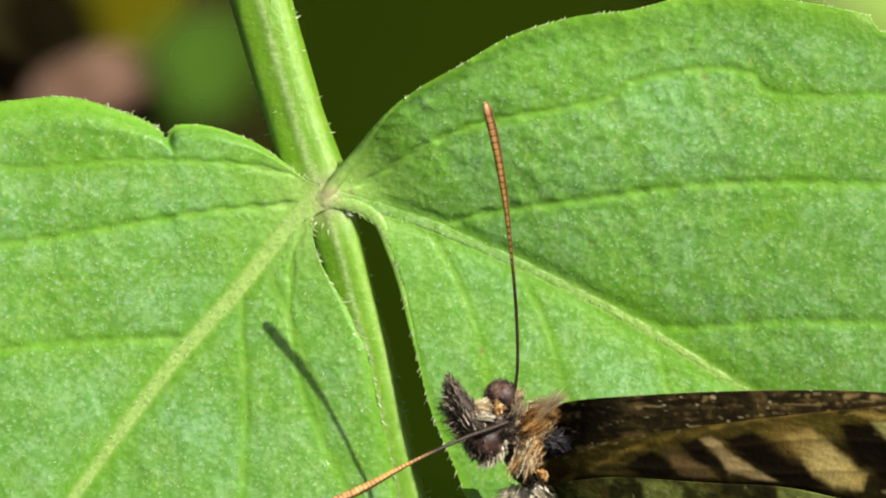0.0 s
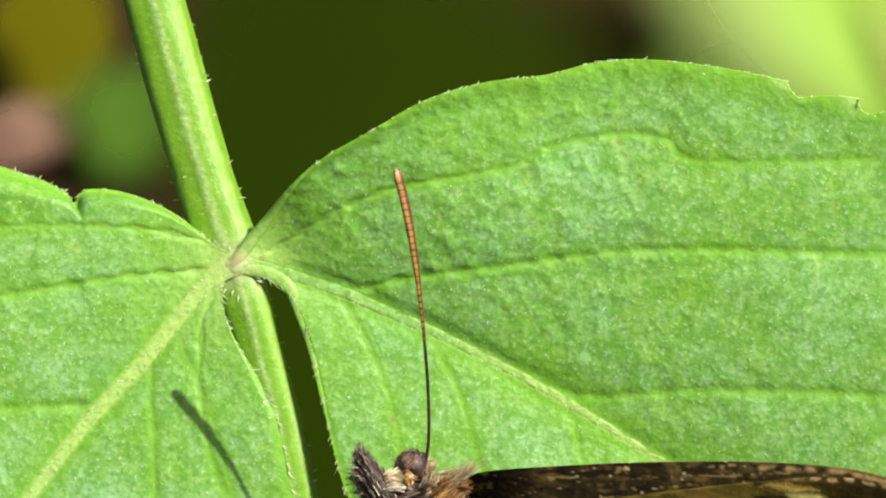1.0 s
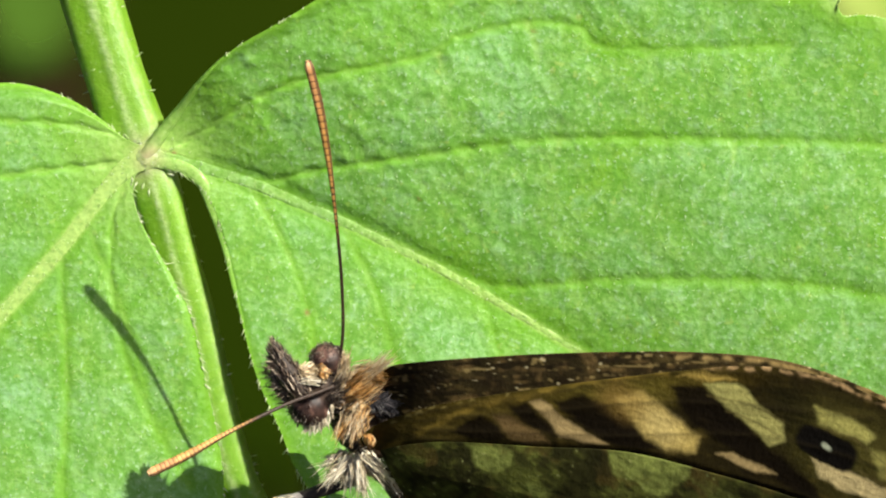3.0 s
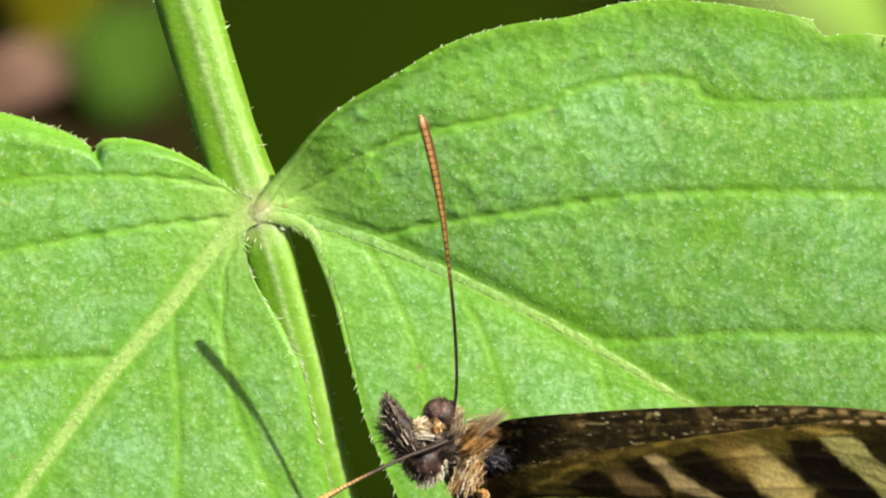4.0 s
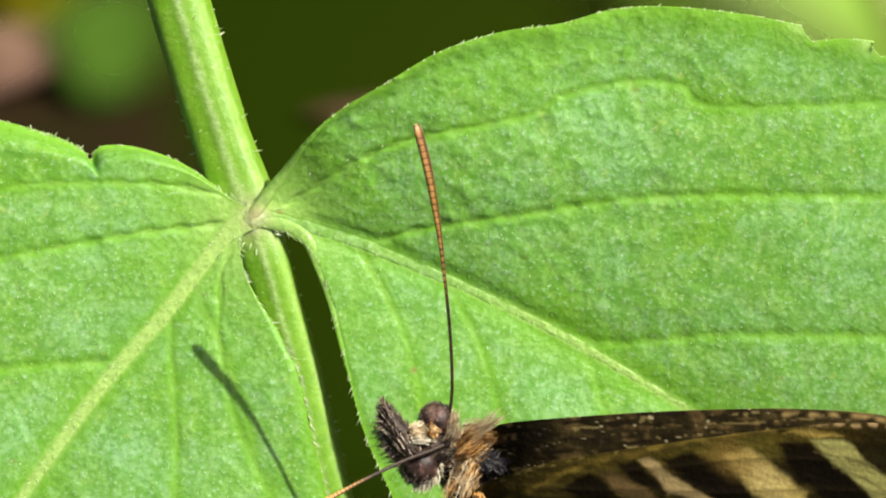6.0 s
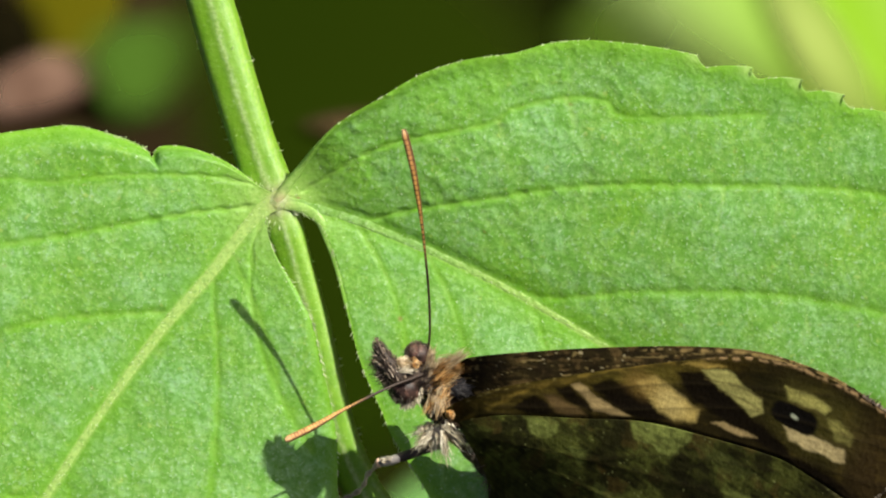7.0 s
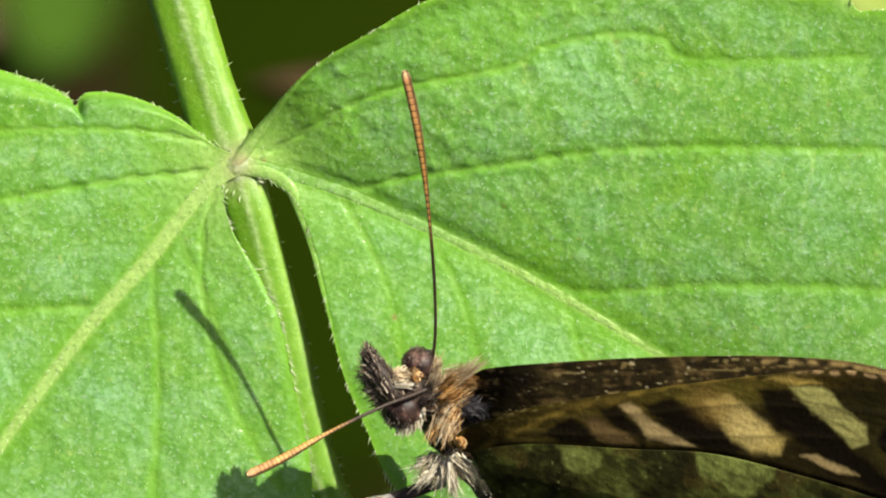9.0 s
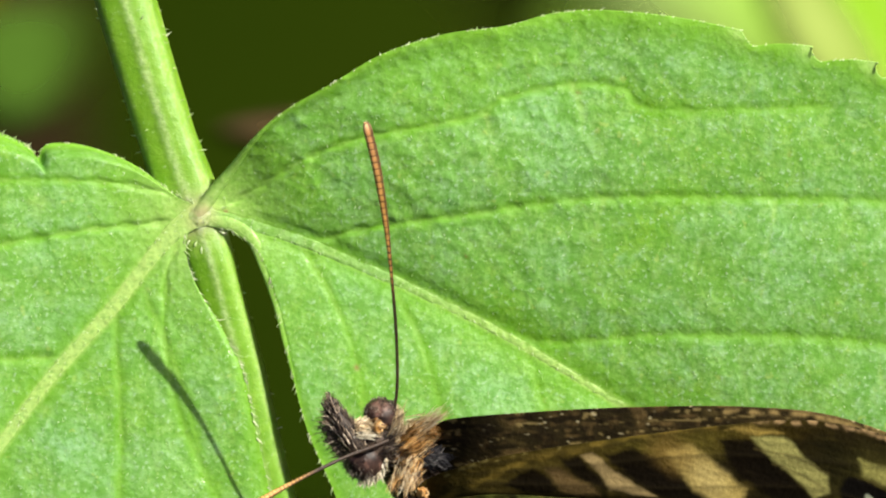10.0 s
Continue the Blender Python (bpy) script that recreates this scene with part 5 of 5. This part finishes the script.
# ---- undergrowth behind and below ----
def soft_leaf(parent, name, centre, rx, ry, turn, feather, mat, label=""):
    """A leaf out of focus: an oval blade, pointed at one end, that thins out towards its outline."""
    nr, na = 26, 72
    r = np.linspace(0.0, 1, nr)[:, None]
    a = (np.arange(na) * 2 * np.pi / na)[None]
    point = 1 + 0.12 * np.cos(a) ** 5 + 0.05 * np.sin(3 * a + turn)
    u, v = r * np.cos(a) * rx * point, r * np.sin(a) * ry * point
    c, s = math.cos(radians(turn)), math.sin(radians(turn))
    x, y = u * c - v * s, u * s + v * c
    z = centre[2]
    cover = np.broadcast_to(1 - smooth_step(r, 1 - feather, 1.0), x.shape)
    p = np.stack([x + centre[0], y + centre[1], np.broadcast_to(z, x.shape)], -1).reshape(-1, 3)
    return part(name, p, grid_faces(nr, na, True), mat, parent, label, floats={"cover": cover.ravel()})


def soft_stalk(parent, top, foot, radius, mat):
    path = curve([top, tuple(np.array(top) * 0.5 + np.array(foot) * 0.5 + np.array([1.0, 0, -3])), foot], 24)
    v, f = tube(path, np.full(24, radius), 8)
    return part("stalk", v, f, mat, parent, floats={"cover": np.full(len(v), 1.0)})


def foot_of(x, y, z):
    """The place on the ground straight below a place of the leaf plane."""
    p = LEAF @ Vector((x / 1000, y / 1000, z / 1000))
    q = LEAF.inverted() @ Vector((p.x, p.y, 0.0))
    return tuple(1000 * v for v in q)


def build_undergrowth():
    bright = soft_material("bright_undergrowth_leaf", (0.21, 0.42, 0.012), (0.33, 0.48, 0.13), 45)
    pale = soft_material("pale_leaf_rib", (0.31, 0.41, 0.09), (0.34, 0.43, 0.12), 60)
    mid = soft_material("mid_green_leaf", (0.056, 0.120, 0.014), (0.074, 0.145, 0.020), 60)
    # near-black colour for a sheet that only darkens the soil
    dark_patch = soft_material("dark_soil_patch", (0.0050, 0.0042, 0.0018), (0.0085, 0.0070, 0.0026), 220)
    # green taken almost to black: the leaf's shade is in this colour
    dark = soft_material("shade_green_leaf", (0.0120, 0.0235, 0.0011), (0.0165, 0.029, 0.0015), 30)
    yellow = soft_material("yellowing_leaf", (0.085, 0.080, 0.003), (0.115, 0.10, 0.005), 60)
    dry = soft_material("dry_leaf", (0.13, 0.076, 0.052), (0.25, 0.155, 0.11), 160)
    # colour for the bright leaf's left edge, where it fades out
    shoot = soft_material("leaf_edge_green", (0.17, 0.29, 0.03), (0.21, 0.34, 0.05), 50)
    twig = soft_material("dry_twig", (0.050, 0.036, 0.015), (0.068, 0.047, 0.020), 90)
    lower = soft_material("lower_leaf", (0.128, 0.305, 0.068), (0.158, 0.345, 0.095), 50)

    def on_soil(y, reach):
        """How deep a leaf's middle lies when its lower edge, reach below y, touches the soil."""
        return -(85 + 0.6428 * (y - reach)) / 0.766 + 0.8

    def low(name, label, category, x, y, *blades):
        t = thing(name, (x, y - blades[0][3], on_soil(y, blades[0][3])), label, category)
        z = on_soil(y, blades[0][3])
        for k, (nm, dx, rx, ry, turn, feather, mat, lab, dy) in enumerate(blades):
            soft_leaf(t, nm, (x + dx, y + dy, z + 0.6 * k), rx, ry, turn, feather, mat, lab)

    # stands in full sun here; its colour alone carries the shade
    low("broad_leaf_plant", "broad leaf below, its shade put into a near-black green", "plant", 2, 2, ("leaf", 0, 17, 26, 8, 0.45, dark, "blurred leaf coloured near-black green for shade", 0))
    low("undergrowth_plant", "sunlit yellow-green leaves, blurred, behind the perch", "plant", 38.5, 18.5,
        ("leaf", 0, 28, 16, -14, 0.5, bright, "bright yellow-green blurred leaf", 0), ("leaf_rib", -4.5, 12, 3.4, -58, 0.98, pale, "pale blurred midrib", -6.5))
    # no plant of its own: an added oval that widens the bright leaf's edge
    low("bright_leaf_edge", "soft green oval added as the blurred left edge of the bright leaf", "plant", 21.5, 13.0, ("leaf", 0, 7.5, 5.5, 25, 0.95, shoot, "soft green fading edge", 0))
    low("seedling", "small mid-green blurred leaf low behind the stem", "plant", -14.3, 10.4, ("leaf", 0, 6.2, 5.2, 20, 0.8, mid, "round green blurred leaf", 0))
    low("yellowing_seedling", "olive-yellow blurred leaf near the soil", "plant", -19.8, 14.6, ("leaf", 0, 7.0, 5.0, 74, 0.5, yellow, "olive-yellow blurred leaf", 0))
    # an added dark patch, not a leaf: darkens the soil on the left
    low("dark_soil_patch", "near-black soft patch added to darken the soil", "dead leaf", -24.2, 12.4, ("leaf_blade", 0, 4.4, 5.6, 30, 0.75, dark_patch, "near-black oval sheet with a fading outline", 0))
    low("dry_leaf", "pinkish-brown dry leaf lying on the soil", "dead leaf", -21.6, 9.0, ("leaf_blade", 0, 6.3, 3.2, 16, 0.8, dry, "pinkish-brown dry blade", 0))
    t = thing("dry_twig", (1.0, 5.6, -89.6), "brownish dry twig lying on a dark green leaf", "twig")
    soft_leaf(t, "twig_piece", (1.0, 5.6, -89.5), 4.4, 1.5, 6, 0.98, twig, "pale brown dry piece")
    foot = foot_of(7.5, -26, -55)
    t = thing("low_plant", foot, "pale green leaf just below the perch", "plant")
    soft_stalk(t, (7.5, -26, -55.6), foot, 0.7, lower)
    soft_leaf(t, "leaf", (7.5, -26.5, -55), 9, 11.5, -10, 0.3, lower, "pale green smooth blurred leaf")


build_undergrowth()


def motions():
    """The insect sits still and the plant keeps its place: only the camera moves."""


motions()
